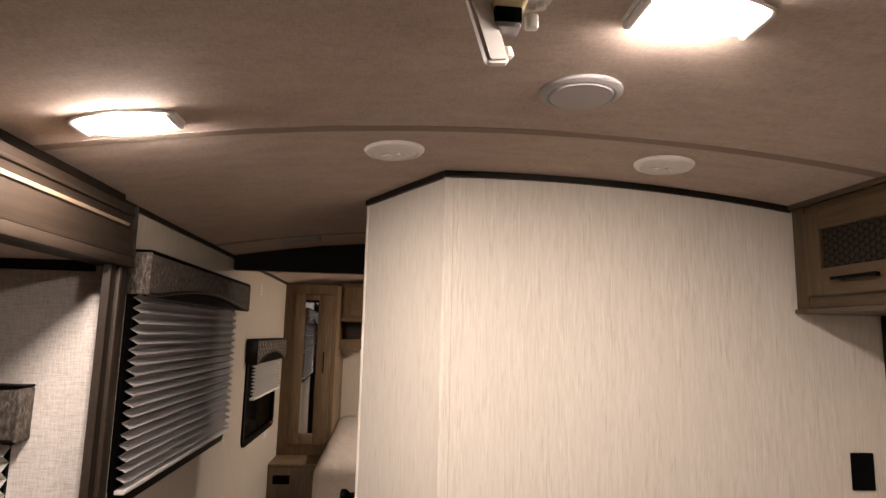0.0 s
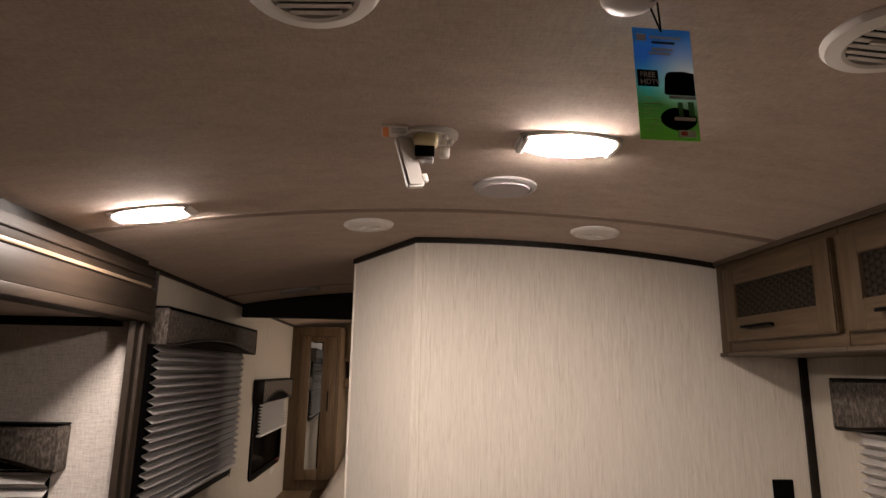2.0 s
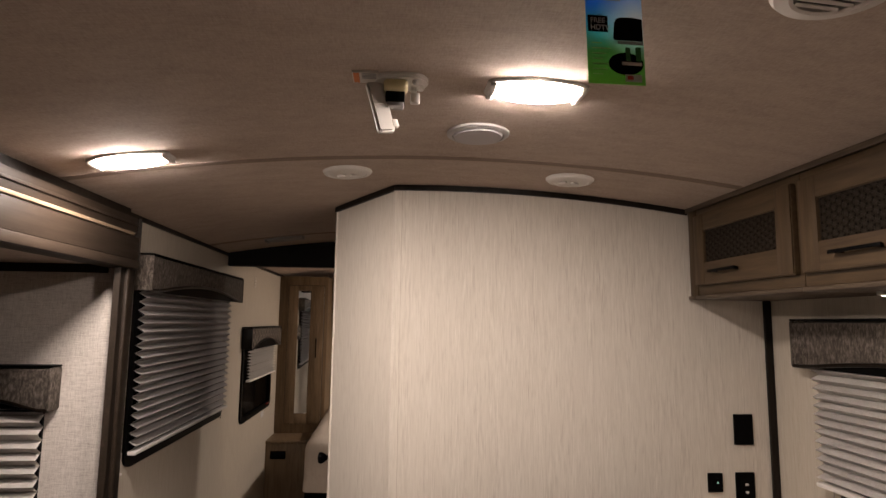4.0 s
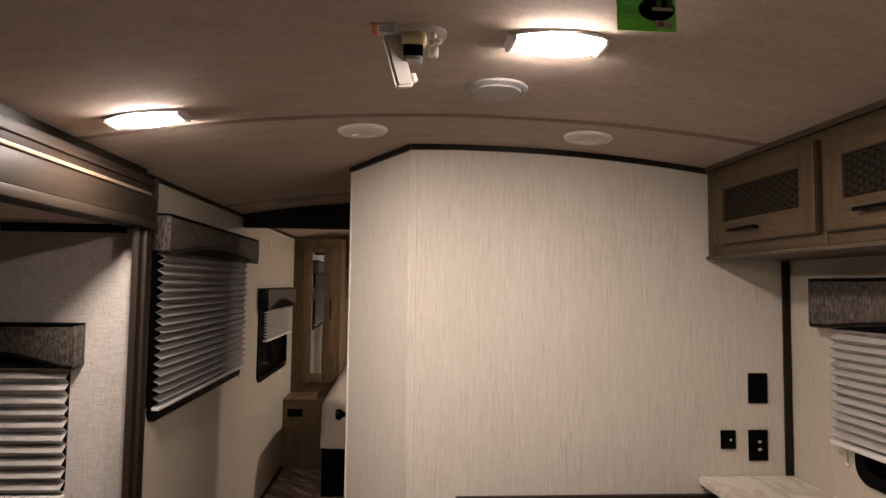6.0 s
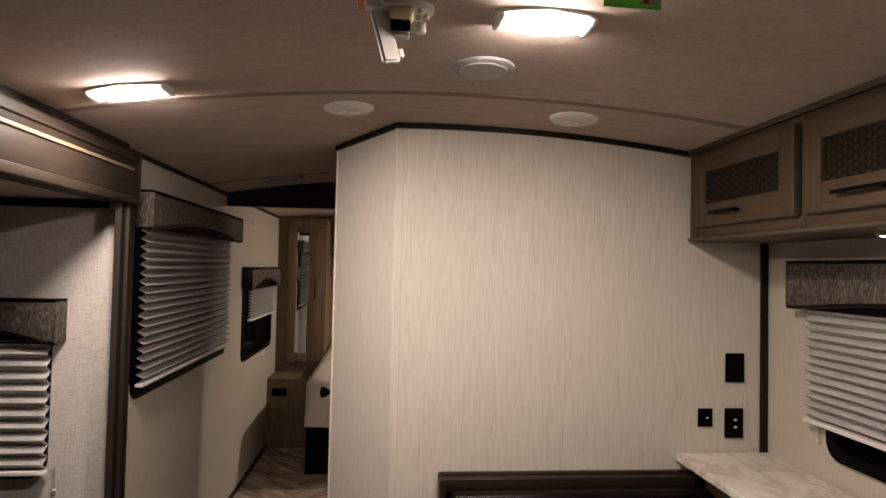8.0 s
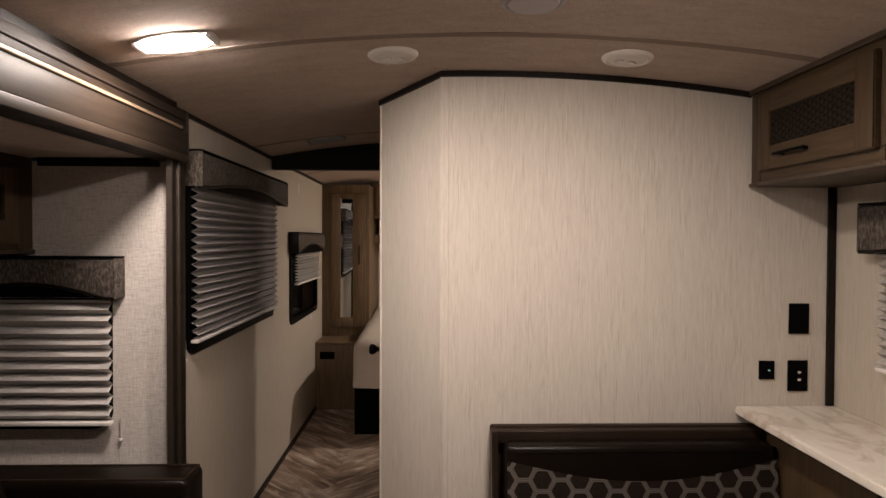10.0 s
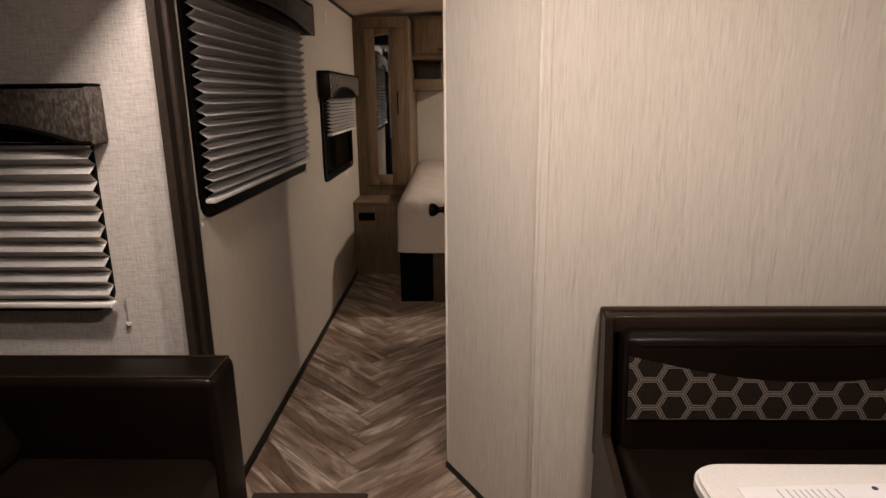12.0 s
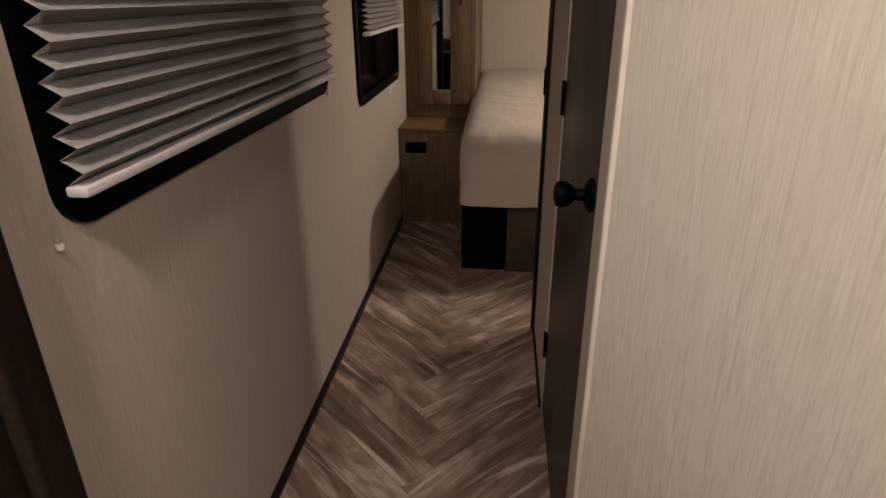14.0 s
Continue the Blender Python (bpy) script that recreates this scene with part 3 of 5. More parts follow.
def valance(place, u0, u1, v0, v1, depth, material, label, rise=0.05):
    """A padded box pelmet: the lower edge of its front rises in an arch."""
    w = thing("window_valance", place((u0 + u1) / 2, v0, depth / 2), label, "valance", "window valances")
    n = 20

    def low(u):
        s = min(1.0, max(0.0, min(u - u0, u1 - u) / (0.5 * (u1 - u0))))
        s = max(0.0, (s - 0.14) / 0.86)
        return v0 + rise * math.sin(min(1.0, s) * math.pi / 2) ** 0.9

    us = [u0 + (u1 - u0) * i / n for i in range(n + 1)]
    bm = bmesh.new()
    prof = []
    for u in us:
        lo = low(u)
        prof.append([bm.verts.new(place(u, v, d)) for v, d in (
            (v1, 0.001), (v1, depth - 0.010), (v1 - 0.003, depth - 0.003), (v1 - 0.010, depth),
            (lo + 0.010, depth), (lo + 0.003, depth - 0.003), (lo, depth - 0.010), (lo, depth - 0.016), (v1 - 0.014, depth - 0.016), (v1 - 0.014, 0.001))])
    for a, b in zip(prof, prof[1:]):
        for k in range(10):
            j = (k + 1) % 10
            bm.faces.new((a[k], a[j], b[j], b[k]))
    bm.faces.new(prof[0]), bm.faces.new(prof[-1][::-1])
    bmesh.ops.recalc_face_normals(bm, faces=bm.faces[:])
    part("front", bm, material, w)
    # black lining board that closes the arch from behind
    def board(a0, a1, b0, b1, d0, d1):
        p, q = place(a0, b0, d0), place(a1, b1, d1)
        lo, hi = [min(s, t) for s, t in zip(p, q)], [max(s, t) for s, t in zip(p, q)]
        return cube(lo[0], hi[0], lo[1], hi[1], lo[2], hi[2])

    part("lining", board(u0 + 0.009, u1 - 0.009, v0 - 0.006, v1 - 0.015, depth - 0.022, depth - 0.017), M_BLACK, w, "black lining behind the arch")
    # dark piping sewn along the arched lower edge
    bm, loops = bmesh.new(), []
    for u in us:
        lo = low(u)
        loops.append([bm.verts.new(place(u, lo + 0.007 * math.sin(a), depth - 0.004 + 0.007 * math.cos(a))) for a in np.linspace(0, 2 * math.pi, 8, endpoint=False)])
    for a, b in zip(loops, loops[1:]):
        for k in range(8):
            bm.faces.new((a[k], a[(k + 1) % 8], b[(k + 1) % 8], b[k]))
    bm.faces.new(loops[0]), bm.faces.new(loops[-1][::-1])
    bmesh.ops.recalc_face_normals(bm, faces=bm.faces[:])
    part("edge_piping", bm, M_LEATHER, w, "dark piping on the lower edge")
    for ua, ub in ((u0 - 0.006, u0 + 0.008), (u1 - 0.008, u1 + 0.006)):
        p, q = place(ua, v0 - 0.002, 0.001), place(ub, v1 + 0.002, depth + 0.003)
        lo, hi = [min(s, t) for s, t in zip(p, q)], [max(s, t) for s, t in zip(p, q)]
        part("end_cap", cube(lo[0], hi[0], lo[1], hi[1], lo[2], hi[2], bevel=0.005), M_LEATHER if material == M_HEX_SMALL else material, w)
    p, q = place(u0 - 0.005, v1 + 0.0025, 0.001), place(u1 + 0.005, v1 + 0.010, depth + 0.002)
    lo, hi = [min(s, t) for s, t in zip(p, q)], [max(s, t) for s, t in zip(p, q)]
    part("top_board", cube(lo[0], hi[0], lo[1], hi[1], lo[2], hi[2], bevel=0.003), M_BLACK, w, "black top board")
    return w


window(1, on_west, *LWIN, "black-framed night window behind a closed shade")
window(2, on_west, *BWIN, "black-framed night window under a half-lowered shade")
w2 = bpy.data.objects["window_2"]
part("egress_latch", cube(LEFT + 0.006, LEFT + 0.018, 4.53, 4.60, 0.873, 0.883, bevel=0.003), M_REDLATCH, w2, "red emergency latch")
window(3, on_end, *EWIN, "black-framed slide-out window behind a closed shade")
window(4, on_outer, *OWIN, "black-framed slide-out window behind the sofa")
window(5, on_east, *RWIN, "black-framed window over the marble counter")
pleated_shade(on_west, 1.998, 3.245, 1.046, 1.672, 0.0331, "grey pleated window shade, fully lowered", (1.970, 3.272))
pleated_shade(on_west, 3.80, 4.66, 1.135, 1.405, 0.0205, "small grey pleated shade, half lowered")
pleated_shade(on_end, -1.535, -1.000, 0.803, 1.300, 0.0425, "off-white pleated shade, fully lowered", (-0.980,))
pleated_shade(on_outer, 0.26, 1.655, 0.800, 1.300, 0.0425, "off-white pleated shade behind the sofa")
pleated_shade(on_east, 0.56, 1.492, 1.045, 1.47, 0.0285, "off-white pleated shade over the counter", (1.470,))
valance(on_west, 1.985, 3.385, 1.652, 1.786, 0.068, M_VALANCE, "mottled taupe fabric window valance with arched lower edge", 0.045)
valance(on_west, 3.69, 4.72, 1.345, 1.482, 0.070, M_HEX_SMALL, "hexagon-patterned fabric valance over the bedroom window", 0.06)
valance(on_end, -1.580, -0.968, 1.236, 1.373, 0.062, M_VALANCE, "mottled taupe fabric valance on the slide-out wall")
valance(on_outer, 0.22, 1.700, 1.235, 1.372, 0.055, M_VALANCE, "mottled taupe fabric valance behind the sofa")
valance(on_east, 0.52, 1.552, 1.410, 1.558, 0.064, M_VALANCE, "mottled taupe fabric valance over the counter window", 0.03)


# ---- ceiling fixtures ----
def ceiling_lamp(x, y, lit, label, lens=None, turn=0.0):
    """A flat lamp with a bowed lens in a thin barrel-shaped frame, its ends capped."""
    z = ceil_z(x)
    w = thing("ceiling_light", (x, y, z), label, "ceiling light", "ceiling lights")
    slope = math.atan(-2 * 0.0775 * (x - 0.35))
    tilt = Matrix.Translation((x, y, z)) @ Matrix.Rotation(-slope, 4, "Y") @ Matrix.Rotation(radians(turn), 4, "Z")
    n = 20

    def half(s, mid, end):
        return mid - (mid - end) * abs(s) ** 2.2

    outline = [(-0.108 * math.cos(math.pi * i / n), half(math.cos(math.pi * i / n), 0.060, 0.034)) for i in range(n + 1)]
    bm = bmesh.new()
    prism(bm, outline + [(u, -v) for u, v in reversed(outline)], "z", -0.0075, 0.012, 0.003)
    bm.transform(tilt)
    part("frame", bm, M_WHITE if lit else M_DULL, w, "white plastic lamp frame")
    b = bmesh.new()
    rows = []
    for i in range(n + 1):
        s = -1 + 2 * i / n
        ww, dd = half(s, 0.057, 0.030), 0.0086 * (1 - 0.2 * s * s)
        rows.append([b.verts.new((0.087 * s, ww * math.cos(a), -0.0085 - dd * math.sin(a) ** 0.7)) for a in np.linspace(0, math.pi, 13)])
    for p, q in zip(rows, rows[1:]):
        for k in range(12):
            b.faces.new((p[k], p[k + 1], q[k + 1], q[k]))
    b.faces.new(rows[0]), b.faces.new(rows[-1])
    b.faces.new([r[0] for r in rows] + [r[-1] for r in reversed(rows)])
    bmesh.ops.recalc_face_normals(b, faces=b.faces[:])
    b.transform(tilt)
    part("diffuser", b, (lens or M_LAMP) if lit else M_DULL, w, "glowing white lens" if lit else "unlit frosted lens")
    for s in (-1, 1):
        c = cube(s * 0.0965 - 0.008, s * 0.0965 + 0.008, -0.040, 0.040, -0.0178, -0.007, bevel=0.006, seg=3)
        c.transform(tilt)
        part("end_clip", c, M_WHITE if lit else M_DULL, w)
    return w


ceiling_lamp(0.458, 0.808, True, "lit white ceiling light with a bowed lens")
ceiling_lamp(-0.564, 1.262, True, "lit white ceiling light near the slide-out")
ceiling_lamp(1.15, 4.40, True, "lit ceiling light over the bed", M_LAMP_BED, 90.0)
ceiling_lamp(-0.445, 2.93, False, "unlit ceiling light in the hallway")


def round_fixture(name, x, y, r, label, category, build):
    z = ceil_z(x)
    slope = math.atan(-2 * 0.0775 * (x - 0.35))
    w = thing(name, (x, y, z), label, category)
    build(w, Matrix.Translation((x, y, z)) @ Matrix.Rotation(-slope, 4, "Y"), r)
    return w


def lathe(profile, n=40):
    """Turns (radius, height) pairs about z."""
    bm = bmesh.new()
    loops = []
    for r, h in profile:
        loops.append([bm.verts.new((r * math.cos(2 * math.pi * i / n), r * math.sin(2 * math.pi * i / n), h)) for i in range(n)] if r > 1e-5 else [bm.verts.new((0, 0, h))])
    for a, b in zip(loops, loops[1:]):
        for i in range(n):
            j = (i + 1) % n
            if len(a) == 1:
                bm.faces.new((a[0], b[i], b[j]))
            elif len(b) == 1:
                bm.faces.new((a[i], a[j], b[0]))
            else:
                bm.faces.new((a[i], a[j], b[j], b[i]))
    bmesh.ops.recalc_face_normals(bm, faces=bm.faces[:])
    return bm


def air_vent(w, m, r):
    k = lathe([(r, 0.002), (r, -0.004), (r - 0.006, -0.011), (r * 0.70, -0.015), (r * 0.64, -0.012), (r * 0.64, 0.001), (r, 0.002)])
    k.transform(m)
    part("ring", k, M_WHITE, w, "white plastic ring")
    k = lathe([(0, -0.004), (r * 0.65, -0.004), (r * 0.65, 0.001)])
    k.transform(m)
    part("throat", k, M_BLACK, w, "dark duct opening")
    for i in range(7):
        y = (-0.78 + 0.26 * i) * r * 0.64
        half = math.sqrt(max(0.0001, (r * 0.635) ** 2 - y * y))
        k = cube(-half, half, -0.0030, 0.0030, -0.0012, 0.0012, turn=Matrix.Translation((0, y, -0.0105)) @ Matrix.Rotation(radians(-25), 4, "X"))
        k.transform(m)
        part("slat", k, M_WHITE, w)
    for s in (-1, 1):
        k = cube(s * 0.022 - 0.013, s * 0.022 + 0.013, -0.0035, 0.0035, -0.016, -0.011, bevel=0.002)
        k.transform(m)
        part("tab", k, M_WHITE, w)


def speaker_disc(w, m, r):
    k = lathe([(r, 0.002), (r, -0.003), (r - 0.005, -0.009), (r * 0.80, -0.012), (r * 0.76, -0.009), (0, -0.009)])
    k.transform(m)
    part("rim", k, M_WHITE, w, "white plastic rim")
    for s in (-1, 1):
        k = cube(s * 0.024 - 0.015, s * 0.024 + 0.015, -0.010, 0.006, -0.016, -0.008, bevel=0.004, turn=Matrix.Rotation(radians(35 * s), 4, "Z"))
        k.transform(m)
        part("finger_grip", k, M_WHITE, w)


def alarm_disc(w, m, r):
    k = lathe([(r, 0.002), (r, -0.006), (r - 0.004, -0.009), (r * 0.84, -0.011), (r * 0.79, -0.008), (r * 0.77, -0.008)])
    k.transform(m)
    part("rim", k, M_OFFWHITE, w, "off-white plastic rim")
    k = lathe([(r * 0.79, -0.008), (r * 0.76, -0.0135), (0, -0.0145)])
    k.transform(m)
    part("cover", k, M_COVER, w, "pale grey round cover")


round_fixture("ceiling_vent", -0.002, 0.316, 0.087, "round white ceiling air vent with slats", "air vent", air_vent)
round_fixture("ceiling_vent", 0.785, 0.350, 0.087, "round white ceiling air vent beside the cabinets", "air vent", air_vent)
round_fixture("closed_vent", 0.003, 1.545, 0.081, "closed round white ceiling vent", "air vent", speaker_disc)
round_fixture("closed_vent", 0.755, 1.540, 0.081, "closed round white ceiling vent near the partition", "air vent", speaker_disc)
round_fixture("ceiling_disc", 0.378, 1.122, 0.083, "round white ceiling cover with a grey centre", "ceiling cover", alarm_disc)


def smoke_alarm(x, y):
    z = ceil_z(x)
    w = thing("smoke_alarm", (x, y, z), "open white smoke alarm with its cover hanging down", "smoke alarm")
    bm = bmesh.new()
    prism(bm, [(x + u, y + v) for u, v in rounded(-0.050, 0.062, -0.040, 0.040, 0.038, 7)], "z", z - 0.010, z + 0.003, 0.003)
    part("base", bm, M_WHITE, w, "white plastic base")
    part("sensor_housing", cube(x - 0.030, x + 0.020, y - 0.030, y + 0.014, z - 0.030, z - 0.009, bevel=0.008, seg=3), M_CREAM, w, "yellowed sensor housing")
    part("battery", cube(x - 0.026, x + 0.014, y - 0.012, y + 0.022, z - 0.052, z - 0.028, bevel=0.003), M_BLACK, w, "black battery")
    part("battery_end", cube(x - 0.024, x + 0.012, y - 0.010, y + 0.020, z - 0.060, z - 0.051, bevel=0.003), M_GREYP, w, "grey battery end")
    for dx, dy in ((0.034, -0.018), (0.046, 0.006), (0.032, 0.016)):
        b = bmesh.new()
        disc(b, (x + dx, y + dy, z - 0.020), 0.007, 0.011, 0.001, 14)
        part("stud", b, M_WHITE, w)
    part("test_button", cube(x + 0.026, x + 0.046, y + 0.018, y + 0.034, z - 0.042, z - 0.018, bevel=0.004), M_WHITE, w, "clear white test button")
    turn = Matrix.Translation((x - 0.050, y + 0.004, z - 0.012)) @ Matrix.Rotation(radians(-15), 4, "Y") @ Matrix.Rotation(radians(-8), 4, "X") @ Matrix.Rotation(radians(108), 4, "Z")
    b = bmesh.new()
    prism(b, [(u, v) for u, v in rounded(-0.018, 0.018, -0.112, 0.004, 0.007, 4)], "x", -0.008, 0.008, 0.004)
    b.transform(turn)
    part("hanging_cover", b, M_WHITE, w, "white cover hinged open")
    b = cube(-0.006, 0.006, -0.029, -0.016, -0.102, -0.084, bevel=0.003)
    b.transform(turn)
    part("latch", b, M_WHITE, w)


smoke_alarm(0.163, 0.788)


def sticker(x0, x1, y0, y1):
    w = thing("warning_sticker", ((x0 + x1) / 2, (y0 + y1) / 2, ceil_z(x0)), "small grey sticker with an orange block on the ceiling", "sticker")
    z = ceil_z(x0) - 0.003
    part("paper", cube(x0, x1, y0, y1, z - 0.001, z + 0.004), M_STICKER, w)
    part("orange_block", cube(x0 + 0.002, x0 + 0.014, y0 + 0.003, y1 - 0.003, z - 0.002, z), M_ORANGE, w, "orange printed block")
    for i in range(4):
        yy = y0 + 0.004 + i * 0.007
        part("print_bar", cube(x0 + 0.019, x1 - 0.004, yy, yy + 0.003, z - 0.0018, z - 0.0008), M_INK, w)


M_STICKER = mat("sticker_paper", (0.62, 0.58, 0.53), 0.6)
M_ORANGE = mat("orange_print", (0.62, 0.17, 0.03), 0.6)
sticker(0.070, 0.122, 0.744, 0.796)


def letters(body, size, m, material, name, parent, depth=0.0004):
    """Built-in lettering as a mesh, laid at the pose m."""
    cu = bpy.data.curves.new("words", "FONT")
    cu.body, cu.size, cu.extrude = body, size, depth
    ob = bpy.data.objects.new("words", cu)
    scene.collection.objects.link(ob)
    deps = bpy.context.evaluated_depsgraph_get()
    me = bpy.data.meshes.new_from_object(ob.evaluated_get(deps))
    bpy.data.objects.remove(ob)
    b = bmesh.new()
    b.from_mesh(me)
    bpy.data.meshes.remove(me)
    b.transform(m)
    return part(name, b, material, parent)


def tag_print():
    m = mat("blue_to_green_card", (0.1, 0.3, 0.3), 0.35)
    k = Nodes(m)
    sep = k.add("ShaderNodeSeparateXYZ")
    k.link(k.coords(which="Object"), sep.inputs[0])
    f = k.math("ADD", k.math("DIVIDE", sep.outputs["Z"], 0.15), k.math("MULTIPLY", k.noise(k.coords(), 14.0, 2.0), 0.25))
    c = k.ramp(f, [(0.10, (0.22, 0.46, 0.10)), (0.42, (0.16, 0.42, 0.16)), (0.60, (0.16, 0.62, 0.66)), (0.85, (0.08, 0.36, 0.82)), (1.08, (0.10, 0.46, 0.86))])
    # pale sky behind the pictured device
    du = k.math("SUBTRACT", sep.outputs["X"], 0.030)
    dz = k.math("SUBTRACT", sep.outputs["Z"], 0.088)
    far = k.math("SQRT", k.math("ADD", k.math("MULTIPLY", du, du), k.math("MULTIPLY", dz, dz)))
    c = k.mix(c, (0.80, 0.86, 0.88), k.ramp(k.math("DIVIDE", far, 0.06), [(0.15, (0.95, 0.95, 0.95)), (0.95, (0, 0, 0))]))
    k.colour(c)
    # thin card lets some lamp light through
    tr, both = k.add("ShaderNodeBsdfTranslucent"), k.add("ShaderNodeMixShader", Fac=0.28)
    k.link(c, tr.inputs["Color"])
    k.link(k.b.outputs[0], both.inputs[1])
    k.link(tr.outputs[0], both.inputs[2])
    k.link(both.outputs[0], k.t.nodes["Material Output"].inputs[0])
    return m


def antenna_and_tag(x, y):
    z = ceil_z(x)
    w = thing("antenna_knob", (x, y, z), "white oval antenna control dome on the ceiling", "antenna control")
    k = lathe([(0.044, 0.003), (0.044, -0.004), (0.043, -0.014), (0.036, -0.024), (0.020, -0.031), (0, -0.033)])
    k.transform(Matrix.Translation((x - 0.018, y, z)) @ Matrix.Diagonal((0.86, 0.74, 0.85, 1.0)))
    part("dome", k, M_WHITE, w)
    k = lathe([(0.004, -0.004), (0.004, 0.004), (0, 0.005)], 10)
    k.transform(Matrix.Translation((x + 0.004, y - 0.016, z - 0.020)))
    part("screw_cap", k, M_GREYP, w)
    # printed card hanging on a black tie
    t = thing("hang_tag", (x + 0.045, y + 0.012, z - 0.19), "blue and green printed card hanging from the antenna dome", "hang tag")
    wd, ht = 0.078, 0.150
    pl = Matrix.Translation((x + 0.030, y + 0.014, z - 0.194)) @ Matrix.Rotation(radians(4), 4, "Z") @ Matrix.Rotation(radians(-1.5), 4, "Y")
    card = new("card", mesh_of("card", cube(-wd / 2, wd / 2, -0.0006, 0.0006, 0, ht), tag_print()))
    card.parent = t
    card.matrix_parent_inverse = t.matrix_basis.inverted()
    card.matrix_basis = pl

    def panel(name, u0, u1, v0, v1, material, layer=1, slant=0.0):
        b = cube(u0 - wd / 2, u1 - wd / 2, -0.0006 - 0.0007 * layer, -0.0005, v0, v1)
        b.transform(pl)
        return part(name, b, material, t)

    panel("black_block", 0.002, 0.029, 0.070, 0.092, M_BLACK)
    b = bmesh.new()
    prism(b, [(u - wd / 2, v) for u, v in ((0.036, 0.062), (0.0385, 0.060), (0.077, 0.060), (0.077, 0.090), (0.062, 0.092), (0.046, 0.091), (0.041, 0.089), (0.038, 0.083))], "y", -0.0013, -0.0005)
    b.transform(pl)
    part("device_picture", b, M_BLACK, t)
    panel("device_foot", 0.042, 0.077, 0.055, 0.059, M_GREYP)
    b = bmesh.new()
    prism(b, [(0.052 - wd / 2 + 0.024 * math.cos(a), 0.028 + 0.015 * math.sin(a)) for a in np.linspace(0, 2 * math.pi, 24, endpoint=False)], "y", -0.0014, -0.0004)
    b.transform(pl)
    part("dark_oval", b, M_BLACK, t)
    panel("green_block", 0.052, 0.058, 0.032, 0.050, M_TAGGREEN, 2)
    panel("green_block", 0.066, 0.073, 0.032, 0.051, M_TAGGREEN, 2)
    panel("white_cable", 0.046, 0.073, 0.026, 0.030, M_WHITE, 3)
    panel("white_label", 0.050, 0.072, 0.004, 0.013, M_PAPER, 3)
    panel("red_block", 0.052, 0.060, 0.006, 0.011, M_REDP, 4)
    for v0, u0, u1 in ((0.136, 0.022, 0.064), (0.129, 0.024, 0.055), (0.120, 0.024, 0.052), (0.114, 0.020, 0.048)):
        panel("print_bar", u0, u1, v0, v0 + 0.003, M_PAPER if v0 != 0.129 else M_NAVY)
    panel("logo_shape", 0.005, 0.017, 0.132, 0.141, M_PAPER)
    for i in range(7):
        panel("print_bar", 0.006, 0.020 + 0.006 * (i % 3), 0.012 + i * 0.007, 0.0135 + i * 0.007, M_PALEGREEN)
    for word, v in (("FREE", 0.082), ("HDTV", 0.0725)):
        letters(word, 0.0098, pl @ Matrix.Translation((0.005 - wd / 2, -0.0016, v)) @ Matrix.Rotation(radians(90), 4, "X"), M_PAPER, "lettering", t)
    for dx in (-0.006, 0.006):
        b = bmesh.new()
        a, c = Vector((x + 0.012 + dx, y + 0.002, z - 0.014)), pl @ Vector((0, 0, ht - 0.004))
        d = c - a
        disc(b, (0, 0, 0), 0.0013, d.length, 0, 8)
        b.transform(Matrix.Translation(a) @ d.to_track_quat("Z", "Y").to_matrix().to_4x4())
        part("tie", b, M_BLACK, t, "black cable tie")


M_TAGGREEN = mat("dark_green_print", (0.03, 0.15, 0.04), 0.4)
M_PALEGREEN = mat("pale_green_print", (0.32, 0.50, 0.22), 0.5)
M_REDP = mat("red_print", (0.5, 0.06, 0.06), 0.5)
antenna_and_tag(0.414, 0.304)


# ---- overhead cabinets ----
def bar_handle(name, a, b, out, parent, h=0.010):
    """A slim black pull from a to b, standing out by the vector out."""
    a, b, out = Vector(a), Vector(b), Vector(out)
    d = (b - a)
    bm = bmesh.new()
    across = d.normalized().cross(out.normalized())
    rot = Matrix((d.normalized(), out.normalized(), across)).transposed().to_4x4()
    box(bm, -d.length / 2, d.length / 2, out.length - 0.006, out.length, -h / 2, h / 2, 0.002, 2)
    for s in (-1, 1):
        box(bm, s * d.length * 0.36 - 0.006, s * d.length * 0.36 + 0.006, 0.0, out.length - 0.005, -h / 2 * 0.9, h / 2 * 0.9)
    bm.transform(Matrix.Translation((a + b) / 2) @ rot)
    return part(name, bm, M_BLACK, parent, "slim black metal handle")


